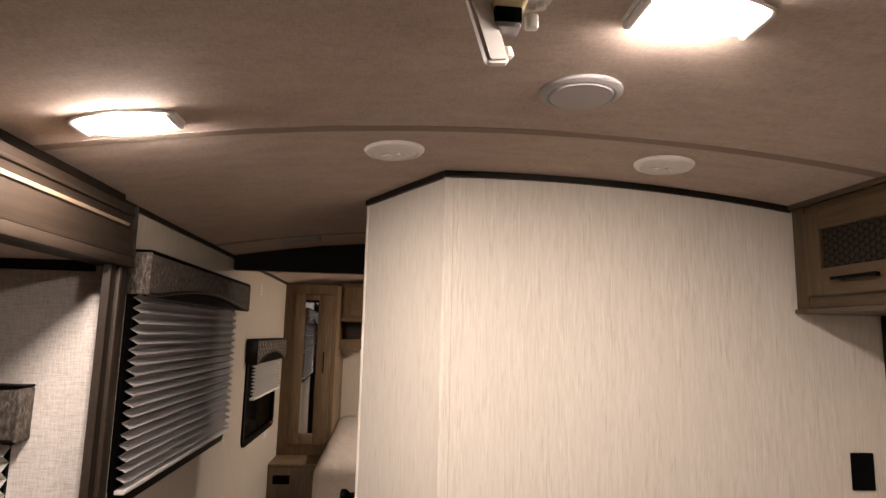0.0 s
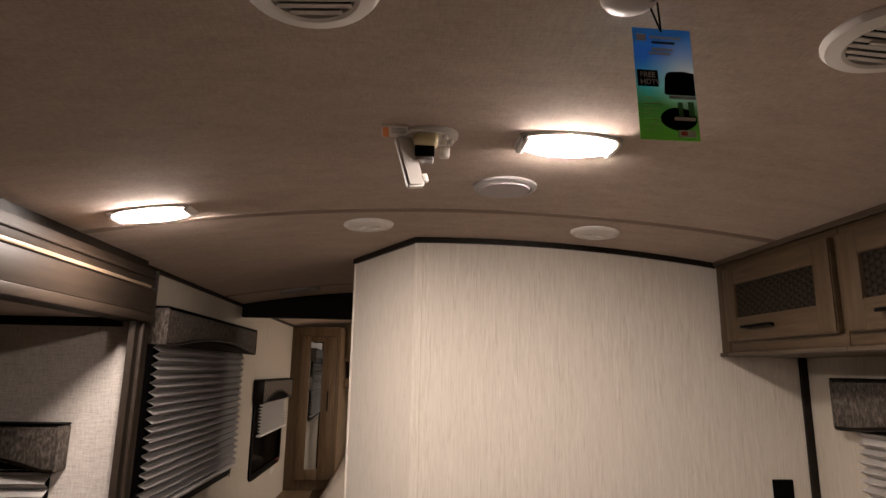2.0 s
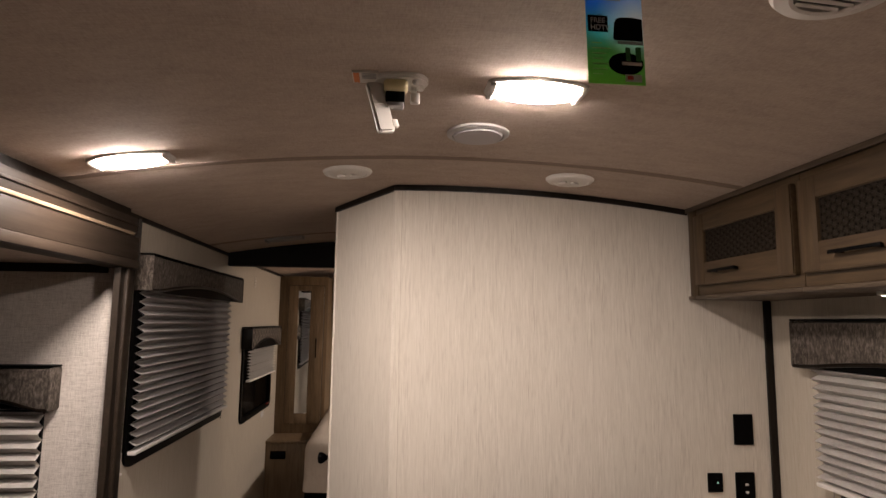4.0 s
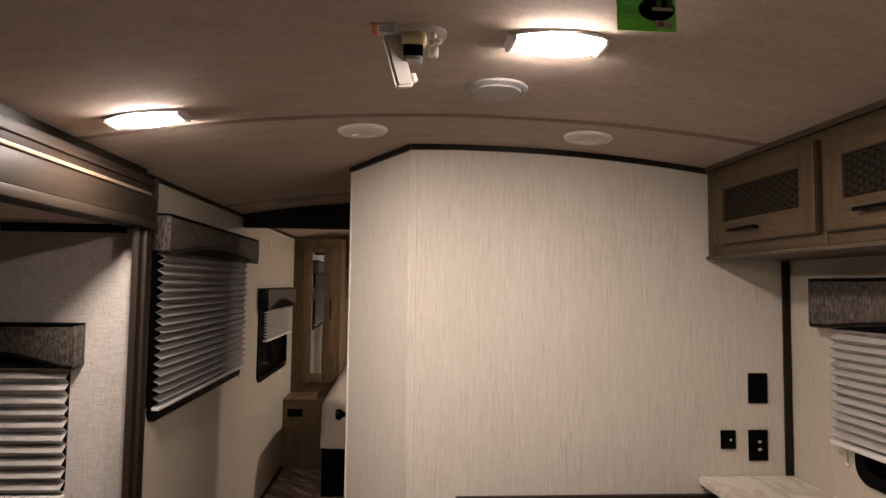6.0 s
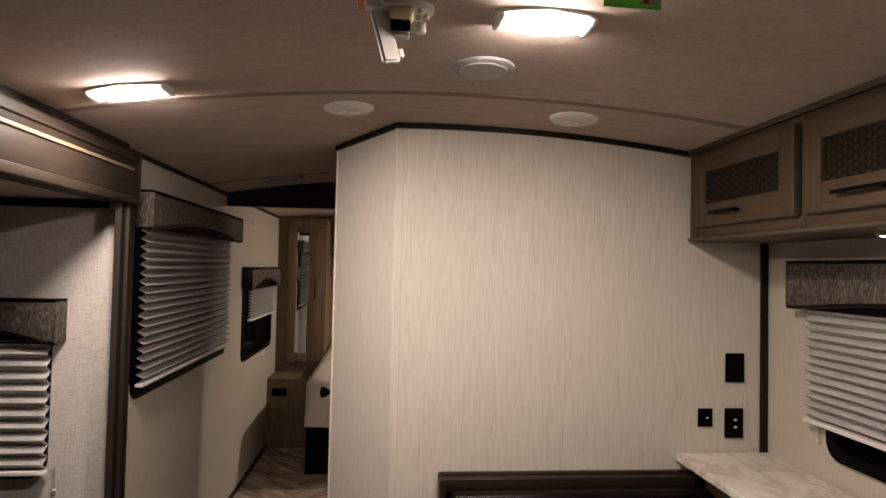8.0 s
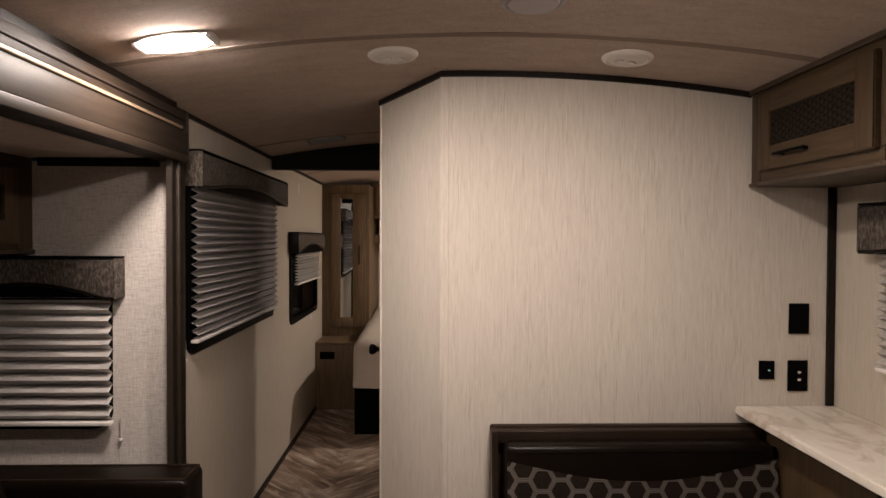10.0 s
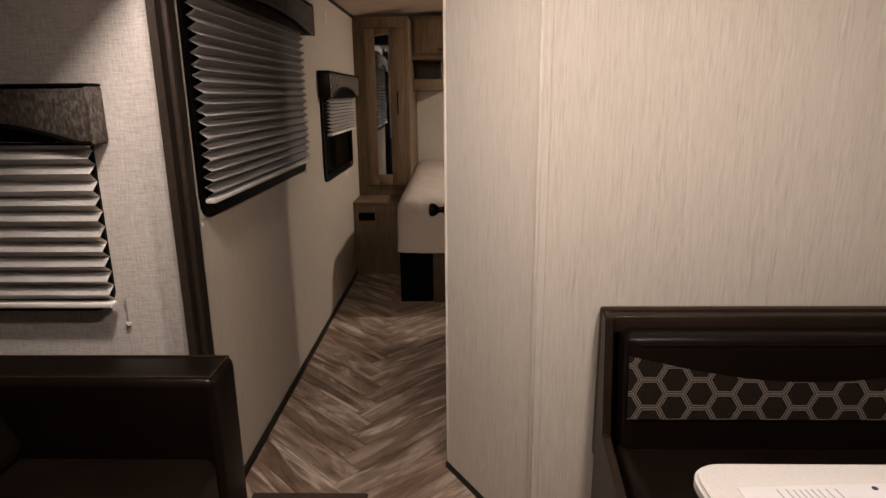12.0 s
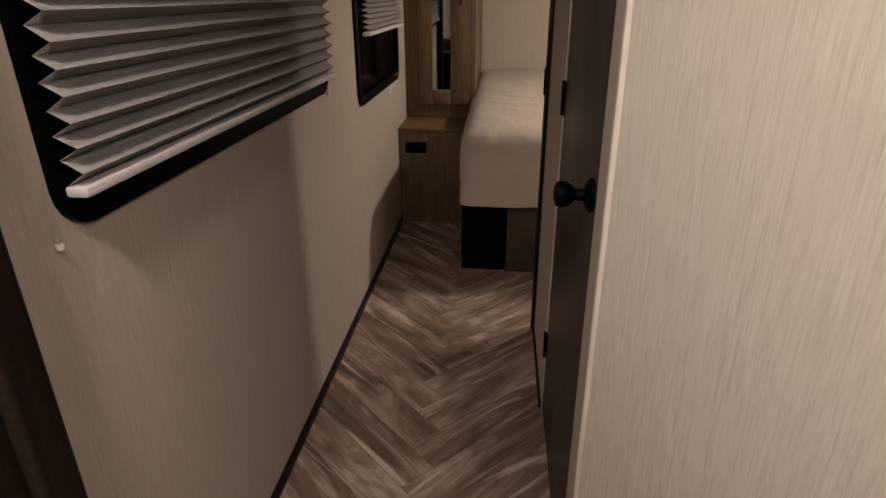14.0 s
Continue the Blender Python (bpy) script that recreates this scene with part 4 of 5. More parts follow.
def cane_mesh(face, out, y0, y1, z0, z1):
    """Woven strands over a dark backing, in a plane of fixed x."""
    bm = bmesh.new()
    cell = 0.0185

    def strand(p, q, w, lift):
        p, q = Vector(p), Vector(q)
        d = (q - p).normalized()
        s = Vector((-d.y, d.x)) * w / 2
        pts = [p + s, q + s, q - s, p - s]
        vs = [bm.verts.new((face + out * lift, u, v)) for u, v in pts]
        bm.faces.new(vs)

    def clip(p, q):
        t0, t1 = 0.0, 1.0
        d = q - p
        for c, lo, hi in ((0, y0, y1), (1, z0, z1)):
            if abs(d[c]) < 1e-9:
                if not lo <= p[c] <= hi:
                    return None
                continue
            a, b = sorted(((lo - p[c]) / d[c], (hi - p[c]) / d[c]))
            t0, t1 = max(t0, a), min(t1, b)
        return (p + d * t0, p + d * t1) if t1 - t0 > 0.002 else None

    for ang, lift in ((90, 0.0015), (30, 0.0022), (-30, 0.0029)):
        d = Vector((math.cos(radians(ang)), math.sin(radians(ang))))
        nrm = Vector((-d.y, d.x))
        c = Vector(((y0 + y1) / 2, (z0 + z1) / 2))
        for i in range(-40, 41):
            for off in (-0.0022, 0.0022):
                o = c + nrm * (i * cell + off)
                seg = clip(o - d, o + d)
                if seg:
                    strand(*seg, 0.0021, lift)
    bmesh.ops.recalc_face_normals(bm, faces=bm.faces[:])
    bmesh.ops.solidify(bm, geom=bm.faces[:], thickness=0.001)
    return bm


def overhead_door(parent, x, out, y0, y1, z0, z1, grp_wood):
    """A framed door with a cane panel; x is the carcass face, out the way it faces."""
    t = 0.020 * out
    xa, xb = sorted((x, x + t))
    m0, m1, n0, n1 = y0 + 0.070, y1 - 0.070, z0 + (z1 - z0) * 0.31, z1 - (z1 - z0) * 0.245
    b = bmesh.new()
    ring(b, [(y1, z1), (y0, z1), (y0, z0), (y1, z0)], [(m1, n1), (m0, n1), (m0, n0), (m1, n0)], lambda u, v, d: (x + d * out, u, v), 0.020)
    bmesh.ops.bevel(b, geom=[e for e in b.edges if e.calc_face_angle(0) > 0.5], offset=0.003, segments=2, affect="EDGES")
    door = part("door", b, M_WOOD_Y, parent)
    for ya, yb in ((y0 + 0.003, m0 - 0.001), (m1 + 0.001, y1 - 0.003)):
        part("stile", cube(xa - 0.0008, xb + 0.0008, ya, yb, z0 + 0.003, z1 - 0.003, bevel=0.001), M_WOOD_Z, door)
    part("panel_backing", cube(xa + 0.004, xb - 0.010, m0, m1, n0, n1) if out > 0 else cube(xa + 0.010, xb - 0.004, m0, m1, n0, n1), M_LATTICE_BACK, door, "dark panel backing")
    part("cane_panel", cane_mesh(x + t * 0.55, out, m0, m1, n0, n1), M_CANE, door, "woven dark cane panel")["kind"] = "stuff"
    yc = (y0 + y1) / 2 + 0.06
    zh = z0 + (z1 - z0) * 0.17
    bar_handle("handle", (x + t, yc - 0.082, zh), (x + t, yc + 0.082, zh), (0.024 * out, 0, 0), door)


def overhead_cabinet(x_face, x_wall, out, y0, y1, z0, z1, top, label, group):
    w = thing("overhead_cabinet", ((x_face + x_wall) / 2, (y0 + y1) / 2, z0), label, "cabinet", group)
    xa, xb = sorted((x_face, x_wall))
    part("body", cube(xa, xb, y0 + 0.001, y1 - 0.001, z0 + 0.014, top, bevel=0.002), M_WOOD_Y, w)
    xl, xr = (xa - 0.012, xb) if out < 0 else (xa, xb + 0.012)
    part("bottom_ledge", cube(xl, xr, y0, y1, z0, z0 + 0.013, bevel=0.003), M_WOOD_DK, w, "darker brown bottom ledge")
    overhead_door(w, x_face, out, y0 + 0.014, y1 - 0.014, z1[0], z1[1], None)
    return w


M_WOOD_DK = wood("darker_brown_wood", (0.040, 0.027, 0.017), (0.066, 0.046, 0.029), (0.09, 0.065, 0.043), (70, 5, 70))
for y0, y1 in ((1.124, 1.690), (0.558, 1.123), (-0.008, 0.557), (-0.574, -0.009)):
    overhead_cabinet(1.278, RIGHT - 0.001, -1, y0, y1, 1.636, (1.684, 1.940), ceil_z(1.278) + 0.004, "ash-brown overhead cabinet with a cane panel door", "overhead cabinets over the counter")
fill = thing("cabinet_filler", (1.42, 1.70, 1.636), "ash-brown filler panel beside the overhead cabinets", "cabinet")
part("panel", cube(1.276, RIGHT - 0.001, 1.691, FACE - 0.011, 1.650, ceil_z(1.276) + 0.004, bevel=0.002), M_WOOD_Z, fill)
part("bottom_ledge", cube(1.266, RIGHT - 0.001, 1.691, FACE - 0.011, 1.636, 1.649, bevel=0.003), M_WOOD_DK, fill, "darker brown bottom ledge")
structure("trim_cabinet_top", cube(1.264, 1.2755, -0.574, FACE - 0.011, ceil_z(1.27) - 0.016, ceil_z(1.27) + 0.002, 0.002), M_WOOD_DK, "dark strip over the overhead cabinets")
for y0, y1 in ((1.14, 1.700), (0.58, 1.139), (0.02, 0.579), (-0.54, 0.019)):
    overhead_cabinet(-1.290, SLIDE_X + 0.001, 1, y0, y1, 1.392, (1.425, 1.68), 1.728, "ash-brown overhead cabinet above the sofa", "overhead cabinets over the sofa")
fill = thing("cabinet_filler", (-1.45, 1.72, 1.392), "ash-brown filler panel at the slide-out wall", "cabinet")
part("panel", cube(SLIDE_X + 0.001, -1.286, 1.701, SLIDE_Y1 - 0.001, 1.406, 1.728, bevel=0.002), M_WOOD_Z, fill)
part("bottom_ledge", cube(SLIDE_X + 0.001, -1.276, 1.701, SLIDE_Y1 - 0.001, 1.392, 1.405, bevel=0.003), M_WOOD_DK, fill)
puck = thing("puck_light", (1.44, 1.03, 1.636), "small lit round light under the overhead cabinet", "light")
b = lathe([(0.030, 0.0), (0.030, -0.008), (0.026, -0.012), (0.022, -0.010)])
b.transform(Matrix.Translation((1.44, 1.03, 1.636)))
part("ring", b, M_STEEL, puck, "steel ring")
b = lathe([(0.022, -0.006), (0.020, -0.0115), (0, -0.013)])
b.transform(Matrix.Translation((1.44, 1.03, 1.636)))
part("lens", b, M_PUCK, puck, "glowing lens")


# ---- wall plates ----
def plate(x0, x1, z0, z1, label, category, group, build=None):
    w = thing("wall_plate", ((x0 + x1) / 2, FACE, z0), label, category, group)
    part("cover", cube(x0, x1, FACE - 0.008, FACE - 0.0005, z0, z1, bevel=0.003), M_BLACK, w)
    if build:
        build(w, (x0 + x1) / 2, (z0 + z1) / 2)


def rocker(w, x, z):
    part("rocker", cube(x - 0.017, x + 0.017, FACE - 0.011, FACE - 0.007, z - 0.034, z + 0.034, bevel=0.002), M_BLACK, w)


def usb(w, x, z):
    part("socket", cube(x - 0.014, x + 0.014, FACE - 0.010, FACE - 0.007, z - 0.016, z + 0.016, bevel=0.002), M_BLACK, w)
    part("indicator", cube(x + 0.003, x + 0.010, FACE - 0.011, FACE - 0.0098, z - 0.002, z + 0.002), M_LED, w, "small pale green indicator")


def outlet(w, x, z):
    part("receptacle", cube(x - 0.017, x + 0.017, FACE - 0.011, FACE - 0.007, z - 0.034, z + 0.034, bevel=0.002), M_BLACK, w)
    for dz in (0.014, -0.013):
        part("test_button", cube(x - 0.004, x + 0.008, FACE - 0.013, FACE - 0.010, z + dz - 0.004, z + dz + 0.004, bevel=0.003), M_WHITE, w, "pale test button")


M_LED = glow("pale_indicator", (0.55, 1.0, 0.75), 0.7)
plate(1.424, 1.498, 1.108, 1.218, "black blank wall plate on the partition", "wall plate", "wall plates")
plate(1.316, 1.373, 0.942, 1.010, "black charging socket plate with a tiny light", "socket", "wall plates", usb)
plate(1.422, 1.495, 0.899, 1.011, "black power outlet with pale test buttons", "outlet", "wall plates", outlet)


# ---- counter ----
worktop = single("worktop", prism(bmesh.new(), [(1.232, -0.9), (RIGHT - 0.001, -0.9), (RIGHT - 0.001, FACE - 0.001), (1.232, FACE - 0.001)], "z", 0.815, 0.845, 0.005), M_MARBLE, "cream marble-look laminate worktop along the window wall", "worktop")
for y0, y1 in ((1.15, FACE - 0.002), (0.55, 1.148), (-0.05, 0.548), (-0.89, -0.052)):
    cab = thing("base_cabinet", (1.40, (y0 + y1) / 2, 0), "ash-brown base cabinet under the marble worktop", "cabinet", "base cabinets")
    part("body", cube(1.325, RIGHT - 0.002, y0, y1, 0.0, 0.814, bevel=0.002), M_WOOD_Z, cab)
    part("door", cube(1.308, 1.324, y0 + 0.02, y1 - 0.02, 0.10, 0.78, bevel=0.003), M_WOOD_Z, cab)


# ---- dinette ----
def dinette_bench():
    w = thing("dinette_bench", (0.78, 1.50, 0), "dark brown upholstered dinette bench with a hexagon-patterned back", "bench")
    x0, x1 = 0.338, 1.300
    part("seat_box", cube(x0 + 0.02, x1, 1.20, FACE - 0.012, 0.0, 0.36, bevel=0.004), M_WOOD_Y, w, "ash-brown wooden seat box")
    # shell round the back: top rail and side
    part("back_shell", cube(x0, x1, FACE - 0.040, FACE - 0.011, 0.34, 0.789, bevel=0.008), M_PIPING, w, "brown vinyl back shell")
    side = [(FACE - 0.041, 0.786), (FACE - 0.085, 0.780), (FACE - 0.125, 0.46), (FACE - 0.41, 0.36), (FACE - 0.46, 0.0), (FACE - 0.041, 0.0)]
    part("side_panel", prism(bmesh.new(), side, "x", x0, x0 + 0.022, 0.004), M_PIPING, w, "brown vinyl side panel")
    part("top_rail", cube(x0 + 0.004, x1, FACE - 0.075, FACE - 0.041, 0.735, 0.782, bevel=0.006, seg=3), M_PIPING, w, "padded top rail")
    # back cushion leaning a little, with the cloth inset
    lean = Matrix.Translation((0, FACE - 0.19, 0.44)) @ Matrix.Rotation(radians(-7), 4, "X")
    b = cube(x0 + 0.040, x1 - 0.004, 0.0, 0.115, 0.0, 0.322, bevel=0.026, seg=4)
    b.transform(lean)
    part("back_cushion", b, M_LEATHER, w)
    n = 28
    b = bmesh.new()
    xa, xb = x0 + 0.044, x1 - 0.006
    lows, highs = [], []
    for i in range(n + 1):
        s = i / n
        x = xa + (xb - xa) * s
        hi = 0.270 - 0.068 * math.sin(math.pi * s) ** 1.0
        lows.append(b.verts.new((x, -0.004, 0.104)))
        highs.append(b.verts.new((x, -0.004, hi)))
    for i in range(n):
        b.faces.new((lows[i], lows[i + 1], highs[i + 1], highs[i]))
    bmesh.ops.solidify(b, geom=b.faces[:], thickness=-0.006)
    bmesh.ops.recalc_face_normals(b, faces=b.faces[:])
    b.transform(lean)
    part("cloth_inset", b, M_HEX, w, "grey hexagon-patterned cloth band")
    b = bmesh.new()
    box(b, x0 + 0.075, x1 - 0.045, -0.0025, 0.004, 0.294, 0.298, 0.0015)
    b.transform(lean)
    part("seam", b, M_LEATHER, w)
    part("seat_cushion", cube(x0 + 0.030, x1 - 0.004, 1.185, FACE - 0.130, 0.361, 0.462, bevel=0.028, seg=4), M_LEATHER, w)


dinette_bench()


def table():
    w = thing("dinette_table", (0.77, 0.72, 0), "white speckled dinette table with rounded corners", "table")
    part("tabletop", prism(bmesh.new(), rounded(0.350, 1.20, 0.36, 1.140, 0.055, 8), "z", 0.690, 0.716, 0.006, 3), M_TABLE, w)
    b = bmesh.new()
    disc(b, (0.80, 0.74, 0.012), 0.035, 0.668, 0, 24)
    part("pedestal", b, M_STEEL, w, "steel pedestal leg")
    b = bmesh.new()
    disc(b, (0.80, 0.74, 0.0), 0.12, 0.014, 0.004, 32)
    part("foot_plate", b, M_STEEL, w)
    b = bmesh.new()
    disc(b, (0.80, 0.74, 0.679), 0.09, 0.011, 0.003, 32)
    part("socket_plate", b, M_STEEL, w)


table()
TOP = 0.716
letter = thing("letter", (0.53, 0.90, TOP), "white printed letter lying on the dinette table", "paper")
rot = Matrix.Translation((0.408, 1.068, TOP)) @ Matrix.Rotation(radians(3), 4, "Z")
b = cube(0, 0.279, -0.216, 0, 0.0006, 0.0016)
b.transform(rot)
part("page", b, M_PAPER, letter)
for i, (u, v0, v1) in enumerate([(0.060, -0.030, -0.008), (0.075, -0.040, -0.008), (0.086, -0.155, -0.010), (0.096, -0.165, -0.010), (0.106, -0.160, -0.010), (0.116, -0.168, -0.010), (0.126, -0.150, -0.010), (0.140, -0.060, -0.010), (0.155, -0.050, -0.010), (0.185, -0.110, -0.060), (0.196, -0.100, -0.055), (0.206, -0.150, -0.060)]):
    b = cube(u, u + 0.003, v0, v1, 0.0016, 0.0019)
    b.transform(rot)
    part("print_line", b, M_INK, letter)
b = bmesh.new()
disc(b, (0.222, -0.012, 0.0016), 0.005, 0.0006, 0, 12)
b.transform(rot)
part("printed_mark", b, M_NAVY, letter)
brochure = thing("brochure", (0.85, 0.93, TOP), "white brochure with a dark blue border and pale peach print", "brochure")
rot = Matrix.Translation((0.708, 1.052, TOP))
for name, m, a in (("border", M_NAVY, (0, 0.262, -0.36, 0, 0.0006, 0.0018)), ("sheet", M_PAPER, (0.0045, 0.2575, -0.356, -0.0045, 0.0018, 0.0022))):
    b = cube(*a)
    b.transform(rot)
    part(name, b, m, brochure)
b = bmesh.new()
prism(b, [(0.05, -0.035), (0.075, -0.050), (0.10, -0.030), (0.14, -0.055), (0.17, -0.10), (0.15, -0.15), (0.16, -0.24), (0.11, -0.27), (0.09, -0.18), (0.075, -0.10)], "z", 0.0022, 0.0025)
b.transform(rot)
part("peach_shape", b, M_PALEPINK, brochure)
for i in range(5):
    b = cube(0.098 + 0.002 * i, 0.134 + 0.002 * i, -0.080 - 0.032 * i, -0.062 - 0.032 * i, 0.0025, 0.0028)
    b.transform(rot)
    part("letter_shape", b, M_PEACH, brochure)
b = bmesh.new()
disc(b, (0.232, -0.030, 0.0022), 0.013, 0.0004, 0, 20)
b.transform(rot)
part("emblem_shape", b, M_NAVY, brochure)
for i in range(7):
    b = cube(0.19 + 0.004 * (i % 2), 0.215, -0.030 - 0.012 * i, -0.027 - 0.012 * i, 0.0022, 0.0025)
    b.transform(rot)
    part("print_line", b, M_INK, brochure)


# ---- sofa ----
def sofa():
    w = thing("sofa", (-1.05, 0.75, 0), "dark brown leatherette sofa in the slide-out", "sofa")
    xb, xf = -1.55, -0.655
    y0, y1 = -0.30, 1.518
    part("base", cube(xb, xf - 0.02, y0, y1, 0.05, 0.30, bevel=0.01), M_LEATHER, w)
    for s in (0, 1):
        ya = y1 + 0.002 if s else y0 - 0.154
        arm = cube(-1.46, -0.646, ya, ya + 0.152, 0.05, 0.678, bevel=0.022, seg=4)
        a = part("armrest", arm, M_LEATHER, w)
        b = bmesh.new()
        box(b, -1.45, -0.656, ya + 0.012, ya + 0.018, 0.673, 0.6815, 0.002)
        box(b, -1.45, -0.656, ya + 0.134, ya + 0.140, 0.673, 0.6815, 0.002)
        box(b, -0.662, -0.656, ya + 0.018, ya + 0.134, 0.673, 0.6815, 0.002)
        part("piping", b, M_PIPING, a)
    mid = (y0 + y1) / 2
    for ya, yb in ((y0, mid - 0.002), (mid + 0.002, y1)):
        part("seat_cushion", cube(-1.32, xf + 0.005, ya, yb, 0.302, 0.478, bevel=0.035, seg=4), M_LEATHER, w)
        lean = Matrix.Translation((-1.115, 0, 0.485)) @ Matrix.Rotation(radians(-23), 4, "Y")
        b = cube(-0.20, 0.0, ya, yb, 0.0, 0.475, bevel=0.045, seg=5)
        b.transform(lean)
        part("back_cushion", b, M_LEATHER, w)
    for x in (xb + 0.06, xf - 0.08):
        for y in (y0 + 0.05, y1 - 0.05):
            part("foot", cube(x - 0.02, x + 0.02, y - 0.02, y + 0.02, 0.0, 0.052), M_BLACK, w)


sofa()
mat_ = single("floor_mat", cube(-0.762, -0.36, 1.28, 1.992, 0.0005, 0.009, bevel=0.003), M_RUG, "dark brown woven floor mat before the hallway", "mat")


# ---- washroom door ----
def washroom_door():
    d0, d1, dz = DOOR
    w = tagged(new("door_1"), "dark brown washroom door with a black knob, closed", "door", kind="structure")
    w.matrix_basis = Matrix.Translation((HALL, d0, 0))
    part("leaf", cube(HALL + 0.004, HALL + 0.030, d0 + 0.004, d1 - 0.004, 0.012, dz - 0.004, bevel=0.002), M_DOOR, w)
    k = part("knob_rose", lathe_at([(0.031, 0.0), (0.031, 0.006), (0.024, 0.012), (0.012, 0.016), (0.010, 0.034)], (HALL + 0.004, 2.328, 0.945)), M_BLACK, w, "black round rose")
    part("knob", lathe_at([(0.009, 0.030), (0.015, 0.036), (0.022, 0.045), (0.0245, 0.056), (0.022, 0.065), (0.012, 0.069), (0, 0.070)], (HALL + 0.004, 2.328, 0.945)), M_BLACK, k, "glossy black knob")
    for z in (0.25, 1.02, 1.72):
        part("hinge", cube(HALL - 0.006, HALL + 0.003, d1 - 0.008, d1 + 0.006, z - 0.045, z + 0.045, bevel=0.002), M_BLACK, w, "black hinge")


def lathe_at(profile, at):
    b = lathe(profile, 28)
    b.transform(Matrix.Translation(at) @ Matrix.Rotation(radians(-90), 4, "Y"))
    return b


washroom_door()
latch = single("door_strike", cube(HALL - 0.020, HALL - 0.0145, BED_Y - 0.010, BED_Y + 0.012, 0.95, 1.04, bevel=0.002), M_BLACK, "black strike plate on the bedroom jamb", "strike plate")


# ---- bedroom ----
def nightstand():
    w = thing("nightstand", (-0.65, 4.8, 0), "ash-brown built-in nightstand with a small black vent", "nightstand")
    part("body", cube(LEFT + 0.001, -0.462, 4.644, 5.30, 0.0, 0.548, bevel=0.002), M_WOOD_LIT, w)
    part("top", cube(LEFT + 0.001, -0.455, 4.634, 5.30, 0.549, 0.572, bevel=0.004), M_WOOD_LIT, w)
    part("vent", cube(-0.796, -0.672, 4.636, 4.6435, 0.428, 0.492, bevel=0.003), M_BLACK, w, "black plastic vent")


def wardrobe():
    w = thing("wardrobe", (-0.63, 5.2, 0.572), "ash-brown wardrobe with a tall narrow mirror in its door", "wardrobe")
    x0, x1, y, top = LEFT + 0.001, -0.412, 4.962, ceil_z(-0.8) - 0.012
    part("body", cube(x0, x1, y, FRONT - 0.001, 0.573, top, bevel=0.002), M_WOOD_LIT, w)
    a0, a1, z0, z1 = -0.752, -0.445, 0.655, 1.845
    m0, m1, n0, n1 = -0.668, -0.560, 0.742, 1.800
    bm = bmesh.new()
    box(bm, a0, m0, y - 0.020, y - 0.001, z0, z1, 0.002)
    box(bm, m1, a1, y - 0.020, y - 0.001, z0, z1, 0.002)
    box(bm, m0, m1, y - 0.020, y - 0.001, z0, n0, 0.002)
    box(bm, m0, m1, y - 0.020, y - 0.001, n1, z1, 0.002)
    door = part("door", bm, M_WOOD_LIT, w)
    c = Vector(((m0 + m1) / 2, y - 0.010, 0))
    glass = cube(m0 - c.x, m1 - c.x, -0.002, 0.002, n0, n1, turn=Matrix.Translation(c) @ Matrix.Rotation(radians(1.3), 4, "Z"))
    part("mirror", glass, M_MIRROR, door, "tall narrow mirror")
    part("shadow_gap", cube(a0 - 0.006, a1 + 0.006, y - 0.0035, y - 0.0005, z0 - 0.006, z1 + 0.006), M_WOOD_DK, w)
    bar_handle("handle", (-0.500, y - 0.020, 1.215), (-0.500, y - 0.020, 1.385), (0, -0.024, 0), door)


def bed():
    w = thing("bed", (0.34, 4.95, 0), "bed with a plain white cover on a wooden platform", "bed")
    # added black sheet: stands in for the deep shadow below the overhang
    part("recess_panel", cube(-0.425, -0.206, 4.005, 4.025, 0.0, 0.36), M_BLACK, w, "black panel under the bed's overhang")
    part("platform", cube(-0.205, 1.10, 3.985, FRONT - 0.002, 0.0, 0.360, bevel=0.003), M_WOOD_DK, w, "dark ash-brown wooden platform")
    # cover draped over the mattress, its hem a little uneven
    x0, x1, y0, y1, z0, z1 = -0.435, 1.10, 3.93, FRONT - 0.004, 0.362, 0.712
    bm = bmesh.new()
    bmesh.ops.create_cube(bm, size=1.0)
    for v in bm.verts:
        v.co = Vector((x0 + (v.co.x + 0.5) * (x1 - x0), y0 + (v.co.y + 0.5) * (y1 - y0), z0 + (v.co.z + 0.5) * (z1 - z0)))
    bmesh.ops.subdivide_edges(bm, edges=bm.edges[:], cuts=34, use_grid_fill=True)
    mid, half, rad = Vector(((x0 + x1) / 2, (y0 + y1) / 2, (z0 + z1) / 2)), Vector(((x1 - x0) / 2, (y1 - y0) / 2, (z1 - z0) / 2)), 0.085
    for v in bm.verts:
        p = v.co - mid
        core = Vector([max(-h + rad, min(h - rad, q)) for q, h in zip(p, half)])
        core.z = p.z if p.z < half.z - rad else core.z
        d = p - core
        if d.length > 1e-6:
            p = core + d.normalized() * min(rad, d.length)
        v.co = mid + p
    for v in bm.verts:
        c = v.co
        side = max(0.0, (0.64 - c.z) / 0.3)
        n = noise.noise(Vector((c.x * 7, c.y * 7, c.z * 3)))
        fold = math.sin((c.x + c.y) * 30 + 4 * n) * 0.007 * side
        c.y -= (0.014 * n + fold + 0.02 * side) * min(1.0, side * 2)
        c.x -= (0.012 * n + fold) * min(1.0, side * 2)
        c.z += 0.007 * noise.noise(Vector((c.x * 6, c.y * 6, 3.0))) + (0.015 * noise.noise(Vector((c.x * 3, c.y * 3, 9.0))) if side > 0.7 else 0)
        # the bed rises a little towards its head
        c.z += 0.028 * max(0.0, c.y - 3.93) * max(0.0, min(1.0, (c.z - 0.45) / 0.2))
    part("bed_cover", bm, M_SHEET, w, "white bed cover hanging over the edge")


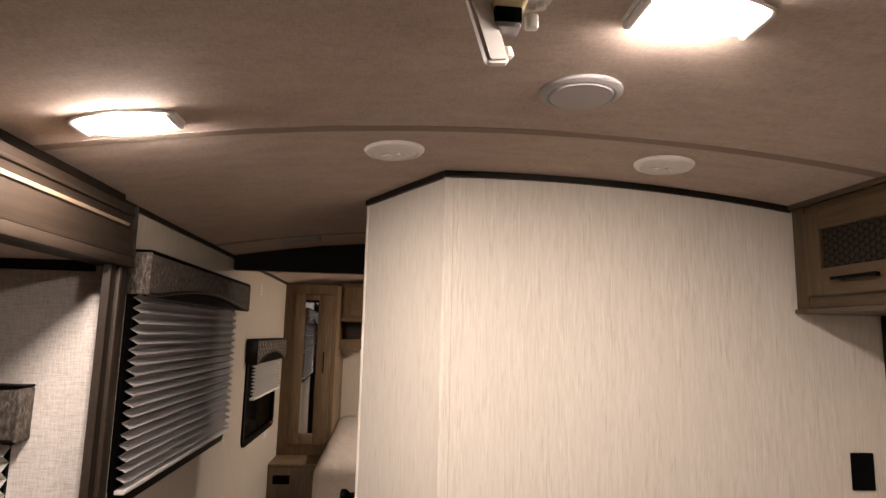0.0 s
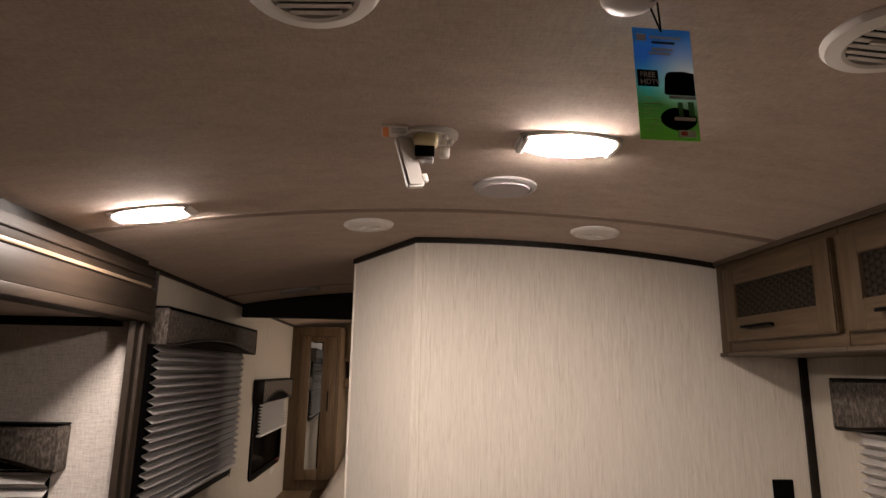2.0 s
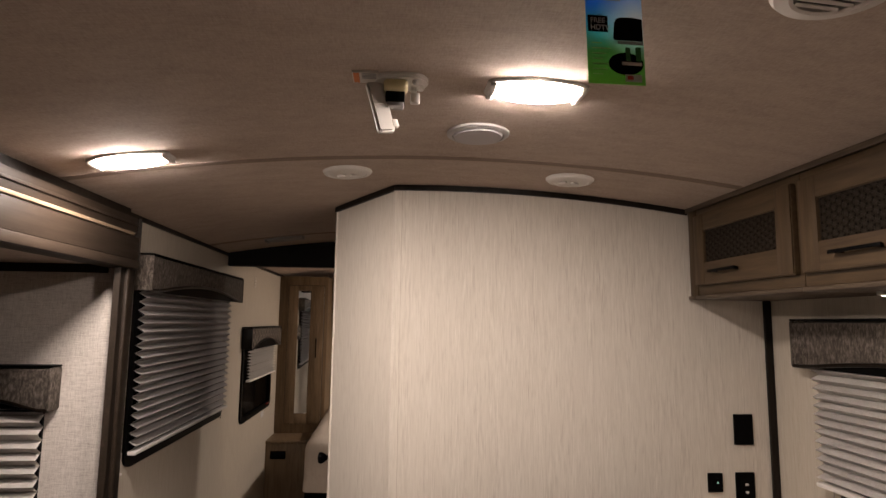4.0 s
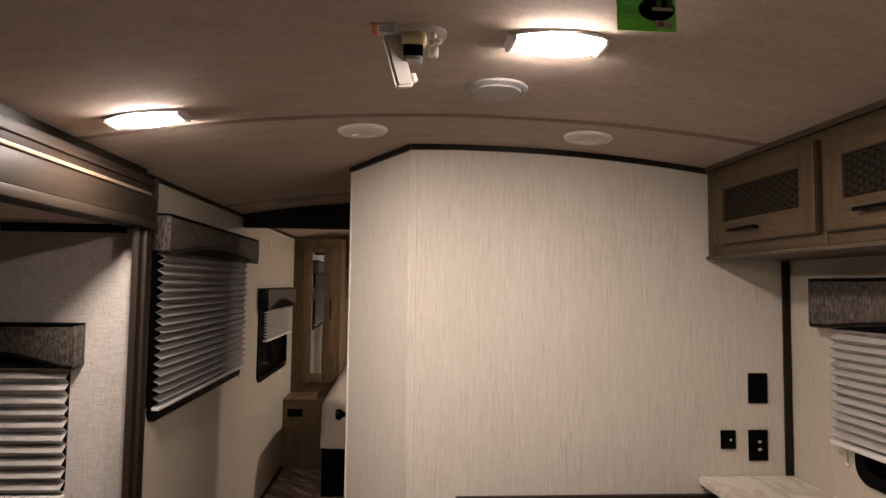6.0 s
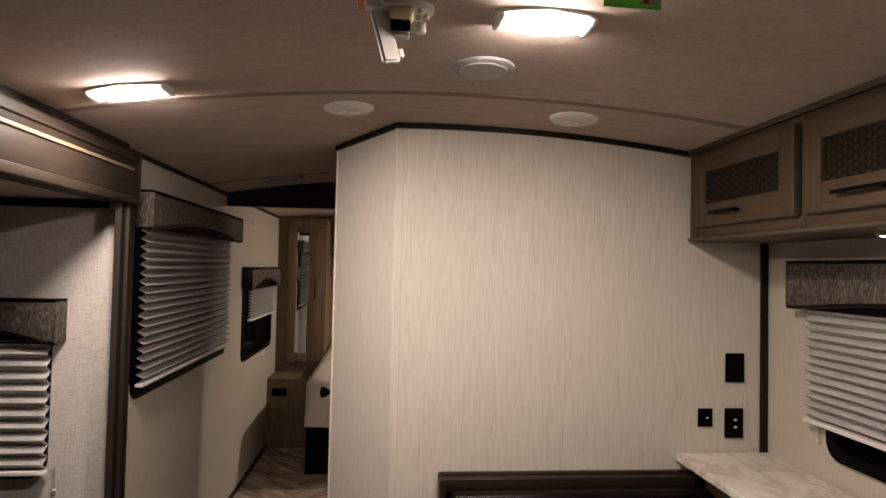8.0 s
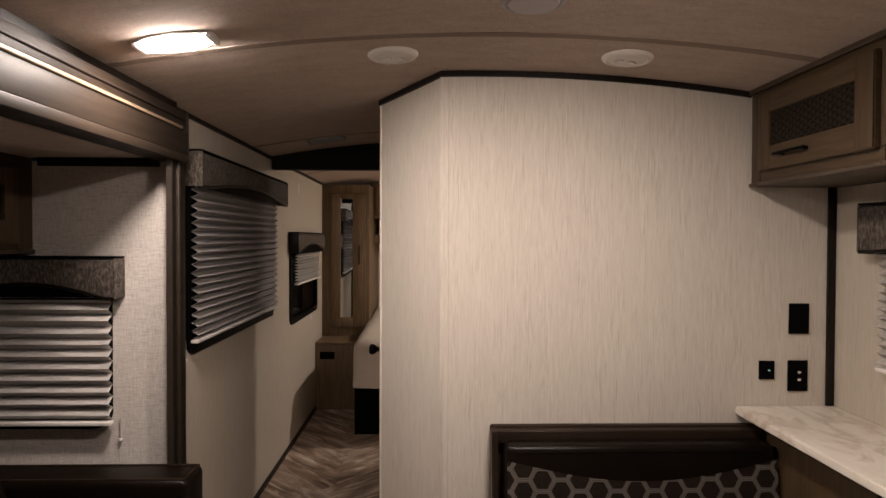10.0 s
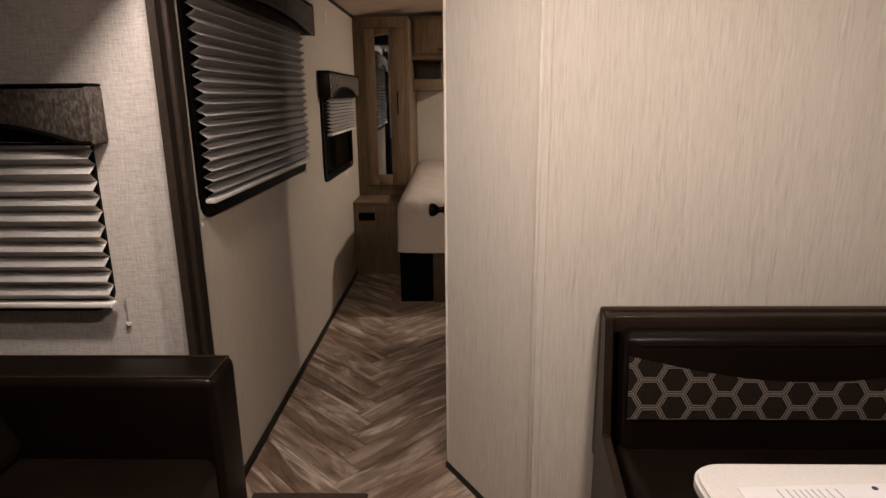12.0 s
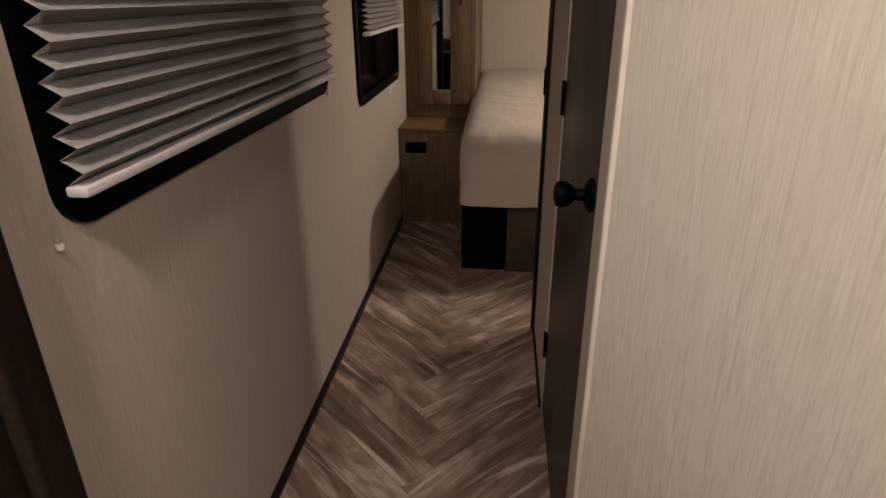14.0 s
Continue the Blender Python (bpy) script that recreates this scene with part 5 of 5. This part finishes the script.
def overhead_bed_cabinet():
    w = thing("bed_overhead_cabinet", (0.2, 5.65, 1.62), "ash-brown overhead cabinet above the head of the bed", "cabinet")
    x0, x1 = -0.410, 1.20
    part("body", cube(x0, x1, 5.32, FRONT - 0.001, 1.668, ceil_z(1.2) - 0.012, bevel=0.002), M_WOOD_LIT, w)
    part("bottom_ledge", cube(x0, x1, 5.30, FRONT - 0.001, 1.640, 1.667, bevel=0.003), M_WOOD_LIT, w)
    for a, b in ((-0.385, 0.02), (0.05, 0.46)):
        d = part("door", cube(a, b, 5.300, 5.319, 1.69, 1.945, bevel=0.003), M_WOOD_LIT, w)
        part("door_panel", cube(a + 0.05, b - 0.05, 5.296, 5.2995, 1.74, 1.90, bevel=0.001), M_WOOD_LIT, d)
        bar_handle("handle", (b - 0.21, 5.300, 1.715), (b - 0.09, 5.300, 1.715), (0, -0.022, 0), d)
    c = thing("bedside_cubby", (-0.30, 5.70, 1.40), "small open wooden shelf beside the bed", "shelf")
    part("base_board", cube(-0.410, -0.16, 5.42, FRONT - 0.001, 1.395, 1.412, bevel=0.002), M_WOOD_LIT, c)
    part("lip", cube(-0.410, -0.16, 5.402, 5.419, 1.395, 1.485, bevel=0.003), M_WOOD_LIT, c)
    part("end_board", cube(-0.176, -0.16, 5.42, FRONT - 0.001, 1.413, 1.639), M_WOOD_LIT, c)


nightstand()
wardrobe()
bed()
overhead_bed_cabinet()
vent = thing("wall_vent", (LEFT, 4.0, 1.78), "small white slotted vent high on the wall", "vent")
for i in range(4):
    part("slot", cube(LEFT, LEFT + 0.004, 3.985, 4.018, 1.775 + i * 0.020, 1.786 + i * 0.020, bevel=0.0015), M_WHITE, vent)
single("wall_label", cube(LEFT, LEFT + 0.002, 4.40, 4.50, 0.79, 0.83), M_PAPER, "small pale label under the bedroom window", "label")


# ---- floor planks ----
def clip_poly(poly, axis, limit, keep_less):
    out = []
    for i in range(len(poly)):
        p, q = poly[i], poly[(i + 1) % len(poly)]
        a = (limit - p[axis]) if keep_less else (p[axis] - limit)
        b = (limit - q[axis]) if keep_less else (q[axis] - limit)
        if a >= 0:
            out.append(p)
        if (a >= 0) != (b >= 0):
            s = a / (a - b)
            out.append((p[0] + (q[0] - p[0]) * s, p[1] + (q[1] - p[1]) * s))
    return out


def planks():
    """Herringbone of planks at 45 degrees, each one an object of its own."""
    floor = bpy.data.objects["floor"]
    W, N, GAP = 0.117, 6, 0.0010
    L = W * N
    c = math.cos(radians(45))
    ox, oy = -0.412, 2.462
    seen = set()
    for k in range(-60, 61):
        for j in range(-12, 13):
            for kind in (0, 1):
                # in the plan turned by 45 degrees the planks step along the diagonal
                if kind == 0:
                    u0, v0, du, dv = k * W + j * L, k * W - j * L, L, W
                else:
                    u0, v0, du, dv = k * W + j * L, k * W + W - j * L, W, L
                key = (kind, round(u0, 4), round(v0, 4))
                if key in seen:
                    continue
                seen.add(key)
                uv = [(u0 + GAP, v0 + GAP), (u0 + du - GAP, v0 + GAP), (u0 + du - GAP, v0 + dv - GAP), (u0 + GAP, v0 + dv - GAP)]
                poly = [(ox + (u - v) * c, oy + (u + v) * c) for u, v in uv]
                mx, my = sum(p[0] for p in poly) / 4, sum(p[1] for p in poly) / 4
                if not (LEFT - 0.5 < mx < RIGHT + 0.5 and BACK - 0.5 < my < FRONT + 0.5):
                    continue
                for axis, lim, less in ((0, LEFT, False), (0, RIGHT, True), (1, BACK, False), (1, FRONT, True)):
                    poly = clip_poly(poly, axis, lim, less)
                    if len(poly) < 3:
                        break
                if len(poly) < 3:
                    continue
                ang = radians(45 if kind == 0 else 135)
                turn = Matrix.Translation((mx, my, 0)) @ Matrix.Rotation(ang, 4, "Z")
                inv = turn.inverted()
                bm = bmesh.new()
                top = [bm.verts.new(inv @ Vector((x, y, 0.0))) for x, y in poly]
                cx, cy = sum(p[0] for p in poly) / len(poly), sum(p[1] for p in poly) / len(poly)
                low = [bm.verts.new(inv @ Vector((x + (x - cx) * 0.004, y + (y - cy) * 0.004, -0.004))) for x, y in poly]
                bm.faces.new(top)
                for i in range(len(top)):
                    i2 = (i + 1) % len(top)
                    bm.faces.new((top[i], low[i], low[i2], top[i2]))
                bmesh.ops.recalc_face_normals(bm, faces=bm.faces[:])
                ob = new("plank", mesh_of("plank", bm, M_PLANK, False))
                ob.parent = floor
                ob.matrix_basis = turn


planks()
